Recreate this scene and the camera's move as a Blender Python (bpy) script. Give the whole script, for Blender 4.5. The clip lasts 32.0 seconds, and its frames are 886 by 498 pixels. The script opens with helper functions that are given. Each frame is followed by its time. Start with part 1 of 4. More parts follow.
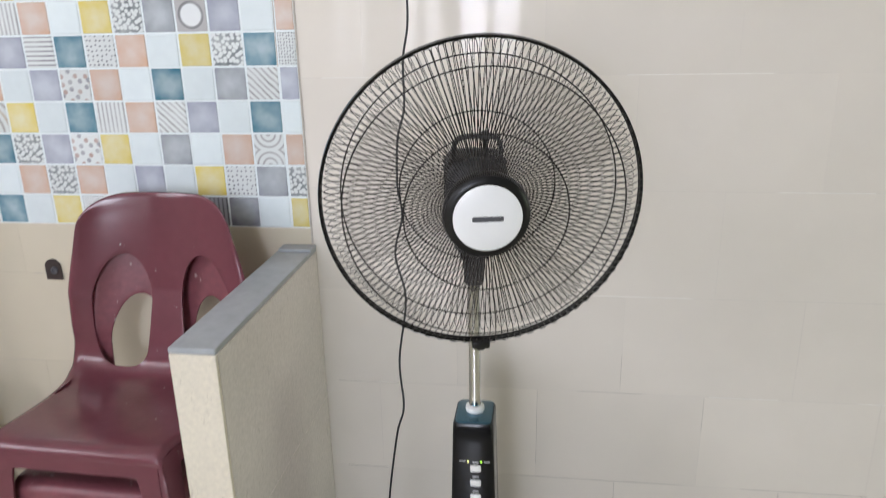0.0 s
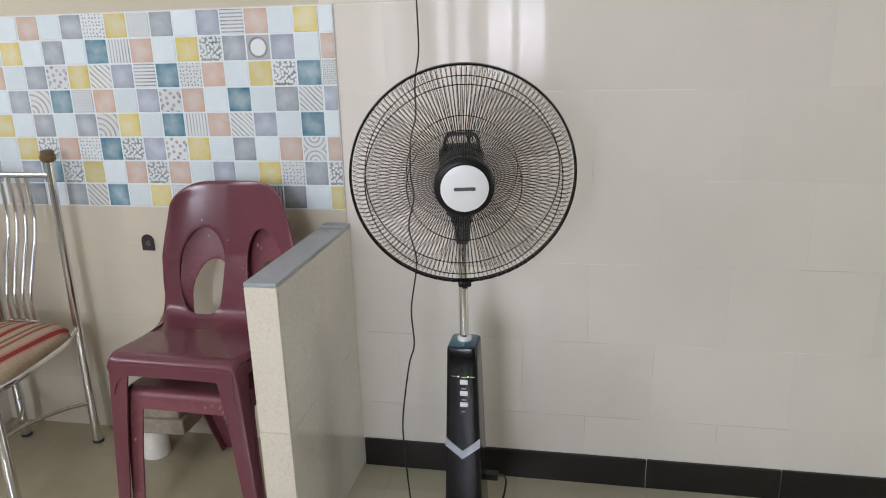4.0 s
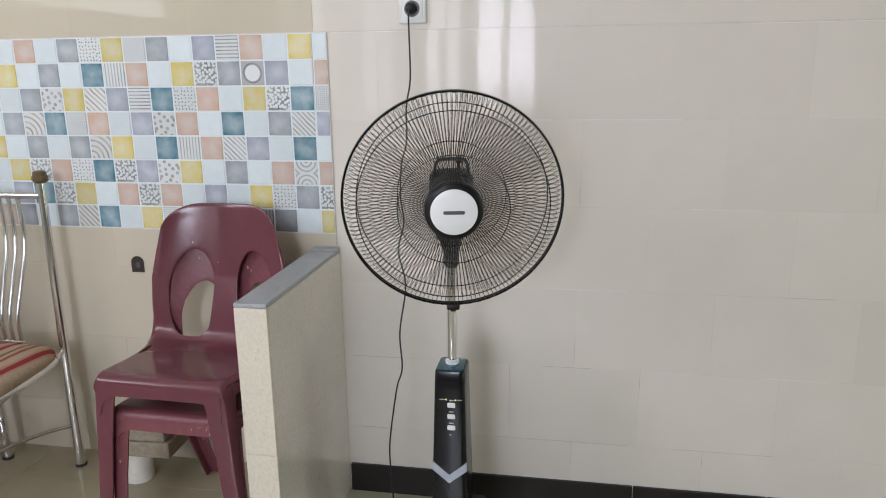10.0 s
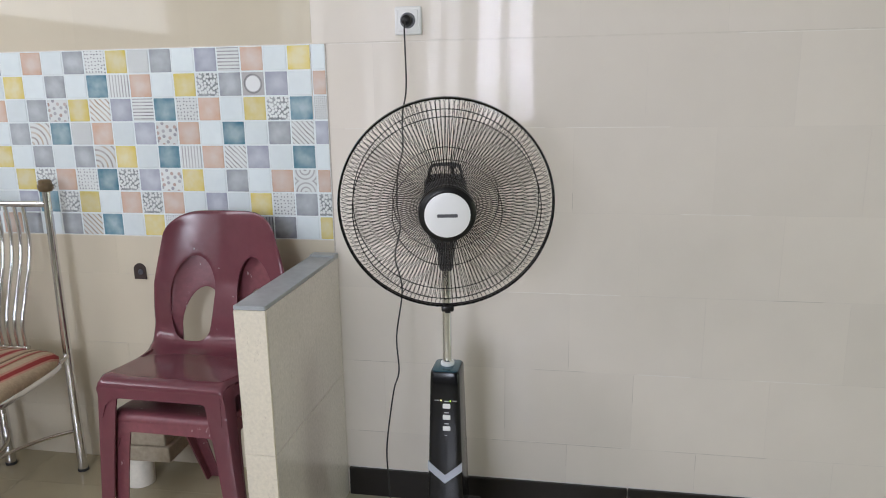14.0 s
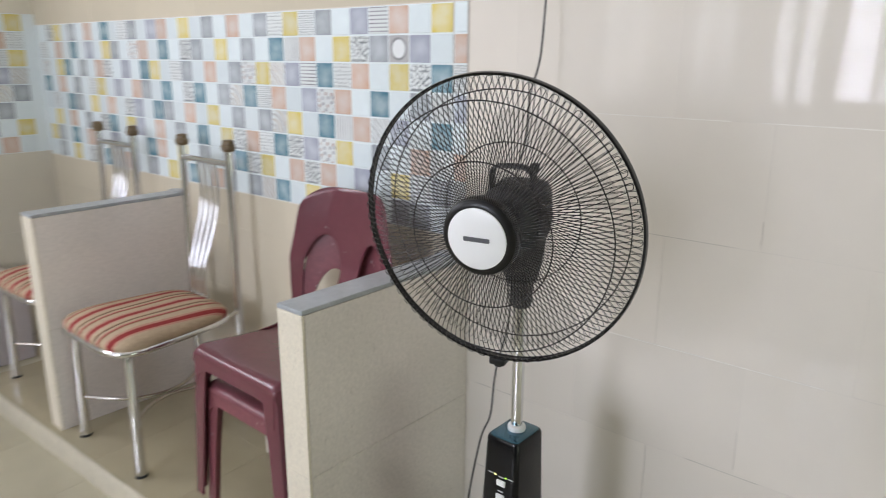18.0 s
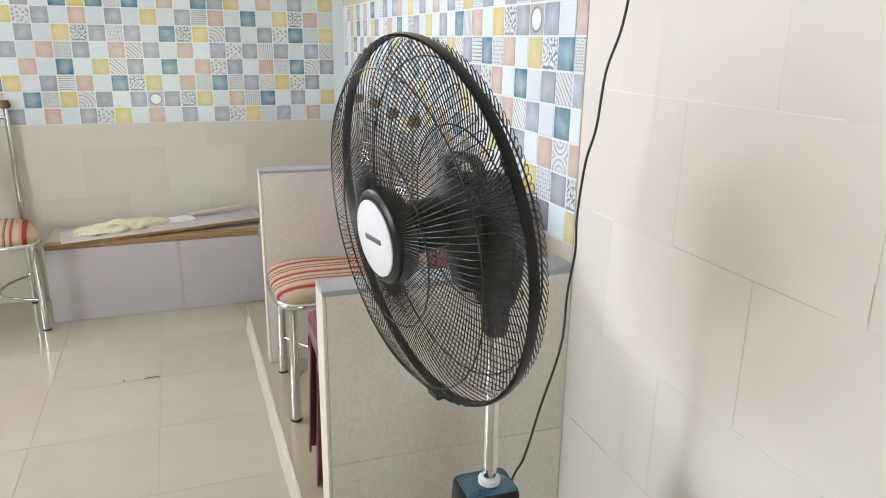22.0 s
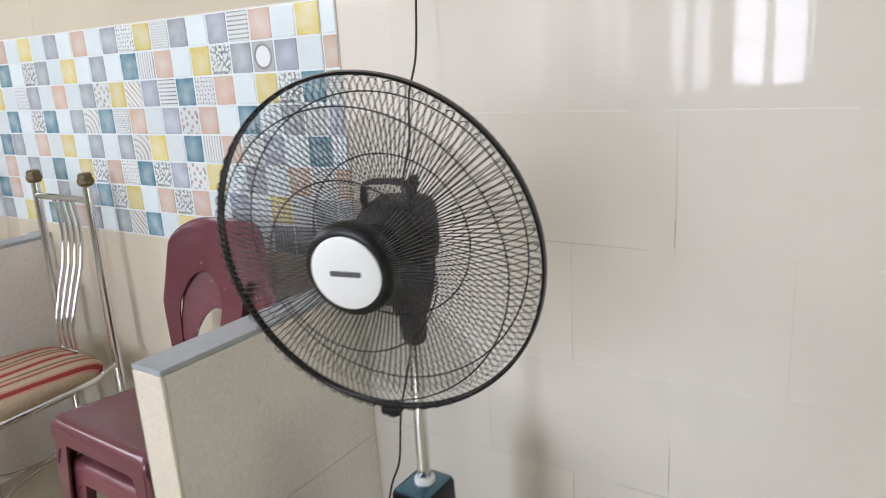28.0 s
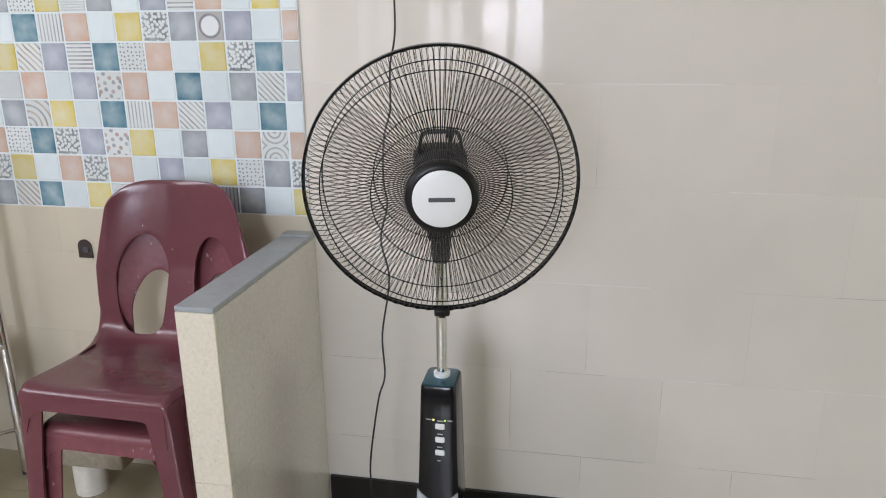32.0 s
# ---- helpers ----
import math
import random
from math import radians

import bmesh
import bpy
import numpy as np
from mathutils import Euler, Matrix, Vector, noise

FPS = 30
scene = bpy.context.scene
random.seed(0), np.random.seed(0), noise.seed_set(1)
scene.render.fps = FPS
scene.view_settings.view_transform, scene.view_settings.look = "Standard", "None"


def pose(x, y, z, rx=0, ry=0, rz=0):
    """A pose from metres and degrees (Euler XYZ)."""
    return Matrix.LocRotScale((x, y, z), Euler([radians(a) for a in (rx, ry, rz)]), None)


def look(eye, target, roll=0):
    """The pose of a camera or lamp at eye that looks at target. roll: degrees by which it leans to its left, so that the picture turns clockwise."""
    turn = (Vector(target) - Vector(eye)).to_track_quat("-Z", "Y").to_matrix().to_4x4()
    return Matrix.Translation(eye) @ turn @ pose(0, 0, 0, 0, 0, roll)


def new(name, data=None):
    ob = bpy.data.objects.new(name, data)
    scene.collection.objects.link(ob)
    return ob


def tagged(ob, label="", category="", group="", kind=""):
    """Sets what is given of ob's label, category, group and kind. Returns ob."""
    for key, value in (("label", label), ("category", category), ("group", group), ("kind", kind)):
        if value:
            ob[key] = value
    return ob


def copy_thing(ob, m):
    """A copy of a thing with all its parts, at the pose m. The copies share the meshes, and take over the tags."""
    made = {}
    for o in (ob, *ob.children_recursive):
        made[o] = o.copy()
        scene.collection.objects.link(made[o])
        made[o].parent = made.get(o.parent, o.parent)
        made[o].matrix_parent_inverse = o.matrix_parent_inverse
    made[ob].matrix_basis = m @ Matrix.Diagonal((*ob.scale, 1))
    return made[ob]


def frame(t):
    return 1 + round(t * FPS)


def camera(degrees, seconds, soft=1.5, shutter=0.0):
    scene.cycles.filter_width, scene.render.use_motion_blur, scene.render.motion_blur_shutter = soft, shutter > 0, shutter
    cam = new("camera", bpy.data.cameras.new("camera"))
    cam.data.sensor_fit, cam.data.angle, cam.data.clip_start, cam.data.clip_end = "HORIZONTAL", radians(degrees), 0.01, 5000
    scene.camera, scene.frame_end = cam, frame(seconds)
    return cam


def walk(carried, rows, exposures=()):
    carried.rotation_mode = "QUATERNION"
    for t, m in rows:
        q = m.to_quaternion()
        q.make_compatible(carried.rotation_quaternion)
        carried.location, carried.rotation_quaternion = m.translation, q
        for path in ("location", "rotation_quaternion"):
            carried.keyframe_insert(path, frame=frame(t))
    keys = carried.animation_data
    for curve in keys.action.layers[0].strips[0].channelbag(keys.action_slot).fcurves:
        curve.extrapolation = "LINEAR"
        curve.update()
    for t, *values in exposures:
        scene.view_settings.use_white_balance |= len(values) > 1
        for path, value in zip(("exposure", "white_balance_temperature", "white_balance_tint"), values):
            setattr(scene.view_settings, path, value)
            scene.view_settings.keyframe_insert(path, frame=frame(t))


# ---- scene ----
cam = camera(63.9, 32.0, soft=1.0, shutter=0.5)
METRES, EYE, TILT, LEAN, TURN = 3.2, 1.4, 0.0, 0.0, 6.6
PATH = [
    (0, (0.095, -0.06, 1.404), (-0.167, 1.825, 0.791), -1.2),
    (0.3, (0.119, -0.138, 1.393), (-0.163, 1.736, 0.754), -0.5),
    (0.5, (0.142, -0.198, 1.398), (-0.171, 1.683, 0.797), -0.3),
    (0.7, (0.175, -0.286, 1.412), (-0.189, 1.596, 0.841), -0.1),
    (1, (0.219, -0.387, 1.428), (-0.145, 1.507, 0.902), -1.0),
    (1.5, (0.234, -0.474, 1.421), (-0.11, 1.421, 0.884), -0.7),
    (2, (0.217, -0.536, 1.421), (-0.065, 1.363, 0.857), -0.5),
    (2.5, (0.229, -0.555, 1.437), (-0.085, 1.341, 0.885), -0.5),
    (4.5, (0.269, -0.538, 1.419), (-0.104, 1.344, 0.855), -1.7),
    (5, (0.263, -0.553, 1.393), (-0.1, 1.331, 0.828), -2.0),
    (5.5, (0.264, -0.534, 1.407), (-0.101, 1.341, 0.817), -1.4),
    (6, (0.265, -0.53, 1.41), (-0.084, 1.35, 0.827), -1.2),
    (6.5, (0.269, -0.542, 1.39), (-0.062, 1.347, 0.824), -0.8),
    (7, (0.274, -0.535, 1.405), (-0.061, 1.354, 0.841), -1.2),
    (7.5, (0.284, -0.533, 1.407), (-0.054, 1.363, 0.871), -1.5),
    (8, (0.271, -0.545, 1.418), (-0.052, 1.36, 0.902), -1.2),
    (8.5, (0.261, -0.556, 1.412), (-0.063, 1.353, 0.909), -0.9),
    (9, (0.269, -0.55, 1.419), (-0.061, 1.358, 0.916), -0.7),
    (9.5, (0.262, -0.568, 1.409), (-0.07, 1.344, 0.923), -0.6),
    (10, (0.269, -0.568, 1.42), (-0.071, 1.344, 0.939), -0.7),
    (10.5, (0.268, -0.586, 1.411), (-0.076, 1.332, 0.96), -1.0),
    (11, (0.266, -0.591, 1.424), (-0.067, 1.327, 0.968), -1.0),
    (11.5, (0.266, -0.607, 1.408), (-0.064, 1.312, 0.955), -1.2),
    (12, (0.272, -0.6, 1.423), (-0.063, 1.316, 0.956), -0.9),
    (12.5, (0.271, -0.613, 1.409), (-0.054, 1.306, 0.947), -1.0),
    (13, (0.289, -0.599, 1.421), (-0.05, 1.317, 0.956), -0.8),
    (13.5, (0.296, -0.615, 1.402), (-0.047, 1.305, 0.962), -0.9),
    (15.5, (0.299, -0.592, 1.409), (-0.083, 1.317, 0.953), -0.1),
    (16, (0.313, -0.566, 1.413), (-0.116, 1.327, 0.932), -0.1),
    (16.5, (0.353, -0.547, 1.392), (-0.15, 1.322, 0.886), 0.7),
    (16.7, (0.403, -0.463, 1.396), (-0.117, 1.387, 0.841), 1.7),
    (17, (0.434, -0.332, 1.379), (-0.191, 1.494, 0.854), 2.4),
    (17.2, (0.467, -0.232, 1.386), (-0.27, 1.541, 0.829), 2.3),
    (17.5, (0.539, -0.102, 1.393), (-0.331, 1.608, 0.829), 0.9),
    (17.8, (0.628, -0.008, 1.407), (-0.442, 1.596, 0.875), 0.6),
    (18, (0.708, 0.074, 1.407), (-0.534, 1.551, 0.884), 0.3),
    (18.3, (0.798, 0.182, 1.415), (-0.627, 1.462, 0.839), -0.2),
    (18.5, (0.805, 0.248, 1.392), (-0.679, 1.449, 0.798), 0.7),
    (18.7, (0.809, 0.348, 1.367), (-0.727, 1.497, 0.801), 0.9),
    (19, (0.814, 0.447, 1.371), (-0.779, 1.518, 0.811), 0.9),
    (19.5, (0.854, 0.593, 1.389), (-0.851, 1.478, 0.832), 1.0),
    (20, (0.902, 0.687, 1.385), (-0.865, 1.436, 0.82), 1.3),
    (20.5, (0.913, 0.74, 1.388), (-0.891, 1.395, 0.825), 0.7),
    (21, (0.916, 0.761, 1.387), (-0.901, 1.384, 0.833), 0.8),
    (21.5, (0.932, 0.758, 1.372), (-0.885, 1.376, 0.808), 1.2),
    (22, (0.928, 0.767, 1.375), (-0.888, 1.386, 0.812), 0.8),
    (22.5, (0.925, 0.772, 1.378), (-0.885, 1.397, 0.799), 0.8),
    (23, (0.927, 0.769, 1.377), (-0.882, 1.4, 0.802), 0.6),
    (23.5, (0.926, 0.767, 1.376), (-0.879, 1.409, 0.803), 0.5),
    (24, (0.922, 0.766, 1.377), (-0.877, 1.424, 0.8), 0.8),
    (24.5, (0.902, 0.768, 1.377), (-0.875, 1.459, 0.771), 0.7),
    (26.5, (0.891, 0.686, 1.392), (-0.813, 1.539, 0.781), 1.6),
    (27, (0.833, 0.592, 1.39), (-0.762, 1.639, 0.791), 2.5),
    (27.2, (0.756, 0.541, 1.39), (-0.743, 1.716, 0.778), 1.1),
    (27.5, (0.699, 0.464, 1.393), (-0.648, 1.836, 0.84), 1.5),
    (27.7, (0.67, 0.424, 1.388), (-0.575, 1.887, 0.833), -0.3),
    (28, (0.651, 0.279, 1.387), (-0.427, 1.886, 0.88), -3.4),
    (28.3, (0.577, 0.161, 1.39), (-0.436, 1.795, 0.84), -3.3),
    (28.5, (0.501, 0.098, 1.39), (-0.415, 1.777, 0.804), -2.3),
    (28.7, (0.411, 0.065, 1.37), (-0.357, 1.814, 0.776), -2.2),
    (29, (0.311, 0.007, 1.378), (-0.223, 1.816, 0.713), -3.2),
    (29.2, (0.278, -0.033, 1.381), (-0.169, 1.811, 0.749), -2.0),
    (29.5, (0.25, -0.117, 1.393), (-0.18, 1.747, 0.809), -1.3),
    (30, (0.238, -0.222, 1.389), (-0.146, 1.641, 0.769), -2.0),
    (30.5, (0.247, -0.236, 1.396), (-0.156, 1.637, 0.822), -1.1),
    (31, (0.245, -0.245, 1.396), (-0.129, 1.637, 0.834), -0.8),
    (31.5, (0.257, -0.252, 1.401), (-0.11, 1.63, 0.832), -0.6),
    (32, (0.249, -0.242, 1.393), (-0.102, 1.643, 0.823), -0.4),
]
EXPOSURE = [(0.0, 0.25), (1.0, 0.07), (2.0, 0.03), (5.0, 0.0), (13.5, 0.0), (16.0, 0.01), (17.5, 0.17), (18.0, 0.21), (19.0, 0.49), (21.0, 0.6), (24.5, 0.57), (27.0, 0.39), (28.0, 0.34), (29.5, 0.26), (30.5, 0.11), (32.0, 0.09)]
walk(cam, [(t, look(eye, target, roll)) for t, eye, target, roll in PATH], EXPOSURE)

# ---- world, daylight through the windows of the south wall ----
world = bpy.data.worlds.new("world")
scene.world = world
world.use_nodes = True
wn = world.node_tree
sky = wn.nodes.new("ShaderNodeTexSky")
sky.sky_type, sky.sun_disc = "NISHITA", False
sky.sun_elevation, sky.sun_rotation = radians(40), radians(200)
wn.links.new(sky.outputs[0], wn.nodes["Background"].inputs[0])
wn.nodes["Background"].inputs[1].default_value = 0.12

XW, XE_, YS, YN, ZC = -3.12, 4.0, -3.2, 1.55, 3.15
Z0, Z1 = 0.0175, 0.08          # lower floor, raised floor of the booths
# openings of the south wall: x0, x1, z0, z1
OPEN = [(-2.62, -2.12, 1.02, 2.30), (-1.78, -1.38, 1.02, 2.30), (-1.12, -0.72, 1.02, 2.30), (-0.62, -0.03, 1.05, 2.30)]
POWER = [8, 11, 28, 84]


def area(name, m, sx, sy, watts, colour):
    d = bpy.data.lights.new(name, "AREA")
    d.shape, d.size, d.size_y, d.energy, d.color = "RECTANGLE", sx, sy, watts, colour
    ob = new(name, d)
    ob.matrix_world = m
    return ob


for (x0, x1, z0, z1), w in zip(OPEN, POWER):
    area("window_daylight", look(((x0 + x1) / 2, YS - 0.13, (z0 + z1) / 2), ((x0 + x1) / 2, 0, (z0 + z1) / 2)), x1 - x0, z1 - z0, w, (0.80, 0.845, 1.0))
# high window in the west wall, whose light throws the partition's shade on the tiles
WEST = (-2.4, 0.35, 1.88, 2.8)
# unseen opening added in the far east wall to brighten the partition's east face
EAST = (-0.6, 1.1, 0.3, 1.5)
area("window_daylight", look((XW - 0.13, -1.025, 2.34), (0, -1.025, 2.34)), 2.75, 0.92, 66, (0.90, 0.90, 0.99))
area("window_daylight", look((XE_ + 0.13, 0.25, 0.9), (0, 0.25, 0.9)), 1.7, 1.2, 20, (0.84, 0.95, 0.76))


# ---- materials ----
def mat(name, colour, rough=0.5, metal=0.0, grain=0.0, scale=30.0, bump=0.0, bscale=None, stain=0.0, sscale=3.0, coat=0.0, vary=0.0, spec=0.5, wobble=0.0):
    """A surface with fine grain, broad stains, relief, and a small change from piece to piece."""
    m = bpy.data.materials.new(name)
    m.use_nodes = True
    t = m.node_tree
    n, l = t.nodes, t.links
    b = n["Principled BSDF"]
    b.inputs["Roughness"].default_value, b.inputs["Metallic"].default_value = rough, metal
    b.inputs["Specular IOR Level"].default_value = spec
    b.inputs["Coat Weight"].default_value = coat
    b.inputs["Coat Roughness"].default_value = 0.06
    tc = n.new("ShaderNodeTexCoord")
    geo = n.new("ShaderNodeNewGeometry")
    rgb = n.new("ShaderNodeRGB")
    rgb.outputs[0].default_value = (*colour, 1)
    out = rgb.outputs[0]

    def times(col, fac_socket, lo, hi):
        r = n.new("ShaderNodeMapRange")
        r.inputs["To Min"].default_value, r.inputs["To Max"].default_value = lo, hi
        l.new(fac_socket, r.inputs["Value"])
        v = n.new("ShaderNodeVectorMath")
        v.operation = "SCALE"
        l.new(col, v.inputs[0])
        l.new(r.outputs[0], v.inputs["Scale"])
        return v.outputs[0]

    def noise_at(s, detail=4.0):
        x = n.new("ShaderNodeTexNoise")
        x.inputs["Scale"].default_value, x.inputs["Detail"].default_value = s, detail
        l.new(geo.outputs["Position"], x.inputs["Vector"])
        return x.outputs["Fac"]
    if grain:
        out = times(out, noise_at(scale), 1 - grain, 1 + grain)
    if stain:
        out = times(out, noise_at(sscale, 3.0), 1 - stain, 1 + stain)
    if vary:
        oi = n.new("ShaderNodeObjectInfo")
        out = times(out, oi.outputs["Random"], 1 - vary, 1 + vary)
    l.new(out, b.inputs["Base Color"])
    if bump or wobble:
        bp = n.new("ShaderNodeBump")
        bp.inputs["Strength"].default_value = 1.0
        bp.inputs["Distance"].default_value = bump if bump else wobble
        l.new(noise_at(bscale or scale), bp.inputs["Height"])
        if bump and wobble:
            b2 = n.new("ShaderNodeBump")
            b2.inputs["Distance"].default_value = wobble
            l.new(noise_at(4.0, 1.0), b2.inputs["Height"])
            l.new(b2.outputs[0], bp.inputs["Normal"])
        l.new(bp.outputs[0], b.inputs["Normal"])
    return m


M = {}
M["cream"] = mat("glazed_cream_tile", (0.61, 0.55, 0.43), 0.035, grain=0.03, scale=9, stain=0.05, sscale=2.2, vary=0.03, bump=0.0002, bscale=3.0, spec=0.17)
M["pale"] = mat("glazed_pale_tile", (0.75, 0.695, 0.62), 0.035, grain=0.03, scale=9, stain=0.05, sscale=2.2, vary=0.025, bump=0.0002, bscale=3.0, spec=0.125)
M["cream_west"] = mat("glazed_cream_tile_uneven", (0.66, 0.62, 0.52), 0.08, grain=0.03, scale=9, stain=0.05, sscale=2.2, vary=0.045, bump=0.0002, bscale=3.0, spec=0.2)
M["grout"] = mat("grout", (0.68, 0.628, 0.55), 0.85, grain=0.2, scale=40)
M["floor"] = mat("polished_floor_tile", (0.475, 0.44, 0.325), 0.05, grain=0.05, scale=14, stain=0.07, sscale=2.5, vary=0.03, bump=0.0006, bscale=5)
# same tile on the raised floor, the booth's weaker light put into its colour
M["floor_shaded"] = mat("polished_floor_tile_shaded", (0.41, 0.362, 0.245), 0.05, grain=0.05, scale=14, stain=0.07, sscale=2.5, vary=0.03, bump=0.0006, bscale=5)
M["floor_grout"] = mat("floor_grout", (0.44, 0.405, 0.295), 0.8, grain=0.2, scale=30)
M["edge"] = mat("step_edge_plaster", (0.54, 0.495, 0.385), 0.55, grain=0.12, scale=35, stain=0.1, sscale=9)
M["dark_tile"] = mat("dark_skirting_tile", (0.014, 0.011, 0.010), 0.35, grain=0.3, scale=50, vary=0.2, bump=0.0004, bscale=60)
M["paint"] = mat("wall_paint", (0.30, 0.29, 0.245), 0.75, grain=0.05, scale=20, stain=0.06)
M["ceiling"] = mat("ceiling_paint", (0.70, 0.69, 0.67), 0.85, grain=0.03, scale=10)
M["terrazzo"] = mat("grey_speckled_slab", (0.77, 0.71, 0.665), 0.16, grain=0.16, scale=110, stain=0.11, sscale=4, bump=0.0004, bscale=70)
M["terrazzo_front"] = mat("cream_speckled_slab", (0.73, 0.665, 0.54), 0.45, grain=0.16, scale=110, stain=0.05, sscale=6, bump=0.0008, bscale=110)
M["cap"] = mat("grey_cement_cap", (0.37, 0.39, 0.405), 0.33, grain=0.2, scale=45, stain=0.15, sscale=7, bump=0.0006, bscale=40)
M["chrome"] = mat("chrome_tube", (0.74, 0.74, 0.75), 0.12, metal=1.0, grain=0.06, scale=60, stain=0.06, sscale=9)
M["dull_chrome"] = mat("dull_chrome_tube", (0.62, 0.59, 0.55), 0.22, metal=1.0, grain=0.12, scale=50)
M["knob"] = mat("brown_knob", (0.13, 0.085, 0.035), 0.4, grain=0.3, scale=90)
M["rubber"] = mat("black_rubber", (0.03, 0.03, 0.03), 0.7)
M["maroon"] = mat("maroon_plastic", (0.150, 0.044, 0.058), 0.2, grain=0.10, scale=40, stain=0.14, sscale=6, bump=0.0004, bscale=25)
def scuff(m, colour, scale, lo, hi, amount):
    """Chalky scratches and scuffs where a stretched noise runs high."""
    n, l = m.node_tree.nodes, m.node_tree.links
    b = n["Principled BSDF"]
    old = b.inputs["Base Color"].links[0].from_socket
    geo = n.new("ShaderNodeNewGeometry")
    mp = n.new("ShaderNodeMapping")
    mp.inputs["Scale"].default_value = (1.0, 1.0, 0.4)
    l.new(geo.outputs["Position"], mp.inputs["Vector"])
    f = []
    for s in (scale, scale * 4.3):
        x = n.new("ShaderNodeTexNoise")
        x.inputs["Scale"].default_value, x.inputs["Detail"].default_value = s, 5.0
        l.new(mp.outputs[0], x.inputs["Vector"])
        f.append(x.outputs["Fac"])
    ad = n.new("ShaderNodeMath")
    ad.operation = "MULTIPLY"
    l.new(f[0], ad.inputs[0])
    l.new(f[1], ad.inputs[1])
    r = n.new("ShaderNodeMapRange")
    r.inputs["From Min"].default_value, r.inputs["From Max"].default_value, r.inputs["To Max"].default_value = lo, hi, amount
    l.new(ad.outputs[0], r.inputs["Value"])
    mx = n.new("ShaderNodeMix")
    mx.data_type = "RGBA"
    mx.inputs[7].default_value = (*colour, 1)
    l.new(r.outputs[0], mx.inputs[0])
    l.new(old, mx.inputs[6])
    l.new(mx.outputs[2], b.inputs["Base Color"])
    return m


M["maroon_worn"] = mat("worn_maroon_plastic", (0.20, 0.062, 0.075), 0.38, grain=0.28, scale=60, stain=0.2, sscale=9)
scuff(M["maroon_worn"], (0.62, 0.55, 0.53), 38, 0.39, 0.45, 0.7)
scuff(M["terrazzo"], (0.50, 0.45, 0.41), 60, 0.36, 0.43, 0.36)
scuff(M["terrazzo_front"], (0.50, 0.43, 0.34), 55, 0.36, 0.42, 0.5)
scuff(M["cap"], (0.70, 0.70, 0.68), 22, 0.43, 0.46, 0.8)
scuff(M["maroon"], (0.66, 0.60, 0.58), 44, 0.45, 0.48, 0.6)
M["black"] = mat("black_plastic", (0.008, 0.0075, 0.0075), 0.34, grain=0.1, scale=60, spec=0.35)
M["black_gloss"] = mat("glossy_black_plastic", (0.006, 0.006, 0.007), 0.16, grain=0.1, scale=40, spec=0.28)
# column top: the blue reflection is put into base colour and specular tint
M["blue_sheen"] = mat("black_plastic_blue_sheen", (0.014, 0.045, 0.070), 0.10, spec=1.0)
M["blue_sheen"].node_tree.nodes["Principled BSDF"].inputs["Specular Tint"].default_value = (0.40, 0.80, 1.0, 1)
M["blue_sheen"].node_tree.nodes["Principled BSDF"].inputs["IOR"].default_value = 1.7
M["motor"] = mat("charcoal_plastic", (0.035, 0.034, 0.036), 0.5, grain=0.1, scale=60, spec=0.4)
M["wire"] = mat("black_coated_wire", (0.022, 0.019, 0.019), 0.24)
M["white_plastic"] = mat("white_plastic", (0.80, 0.80, 0.78), 0.35, grain=0.02, scale=50)
M["disc"] = mat("white_badge", (0.86, 0.86, 0.86), 0.32, grain=0.01, scale=60)
M["badge_grey"] = mat("badge_grey", (0.10, 0.10, 0.11), 0.4)
M["silver"] = mat("silver_paint", (0.40, 0.43, 0.48), 0.35, metal=0.3, grain=0.04, scale=80)
M["button"] = mat("white_button", (0.85, 0.85, 0.82), 0.4)
M["print"] = mat("pale_print", (0.55, 0.55, 0.55), 0.5)
M["cable"] = mat("black_cable", (0.015, 0.014, 0.014), 0.45)
M["pvc"] = mat("dirty_white_pipe", (0.84, 0.80, 0.71), 0.5, grain=0.15, scale=45, stain=0.15, sscale=12)
M["block"] = mat("cement_block", (0.36, 0.31, 0.235), 0.8, grain=0.3, scale=60, stain=0.15, sscale=15, bump=0.001, bscale=60)
M["block_dark"] = mat("dark_hollow", (0.05, 0.035, 0.03), 0.9, grain=0.2, scale=40)
M["bench"] = mat("lilac_grey_panel", (0.56, 0.515, 0.52), 0.3, grain=0.03, scale=12, stain=0.04, sscale=3)
M["bench_top"] = mat("bench_top_tile", (0.55, 0.49, 0.44), 0.35, grain=0.08, scale=20, stain=0.1)
M["wood"] = mat("brown_wood_edge", (0.33, 0.20, 0.085), 0.5, grain=0.3, scale=35, stain=0.2, sscale=7)
M["cloth"] = mat("pale_yellow_cloth", (0.72, 0.69, 0.47), 0.95, grain=0.15, scale=90, stain=0.15, sscale=14, bump=0.003, bscale=60)
M["grime"] = mat("joint_grime", (0.50, 0.455, 0.40), 0.8, grain=0.35, scale=60)
M["dirt"] = mat("dry_dirt", (0.10, 0.075, 0.05), 0.9, grain=0.3, scale=80)
M["white_filler"] = mat("white_joint_filler", (0.79, 0.75, 0.69), 0.4, grain=0.15, scale=45, stain=0.1, sscale=14)
M["filler"] = mat("joint_filler", (0.74, 0.685, 0.615), 0.2, grain=0.1, scale=50)
M["mortar"] = mat("white_mortar", (0.72, 0.70, 0.66), 0.85, grain=0.12, scale=60)
M["paper"] = mat("white_offcut", (0.80, 0.79, 0.75), 0.5, grain=0.04, scale=30)
M["frame"] = mat("white_window_frame", (0.72, 0.71, 0.68), 0.5, grain=0.05, scale=20)
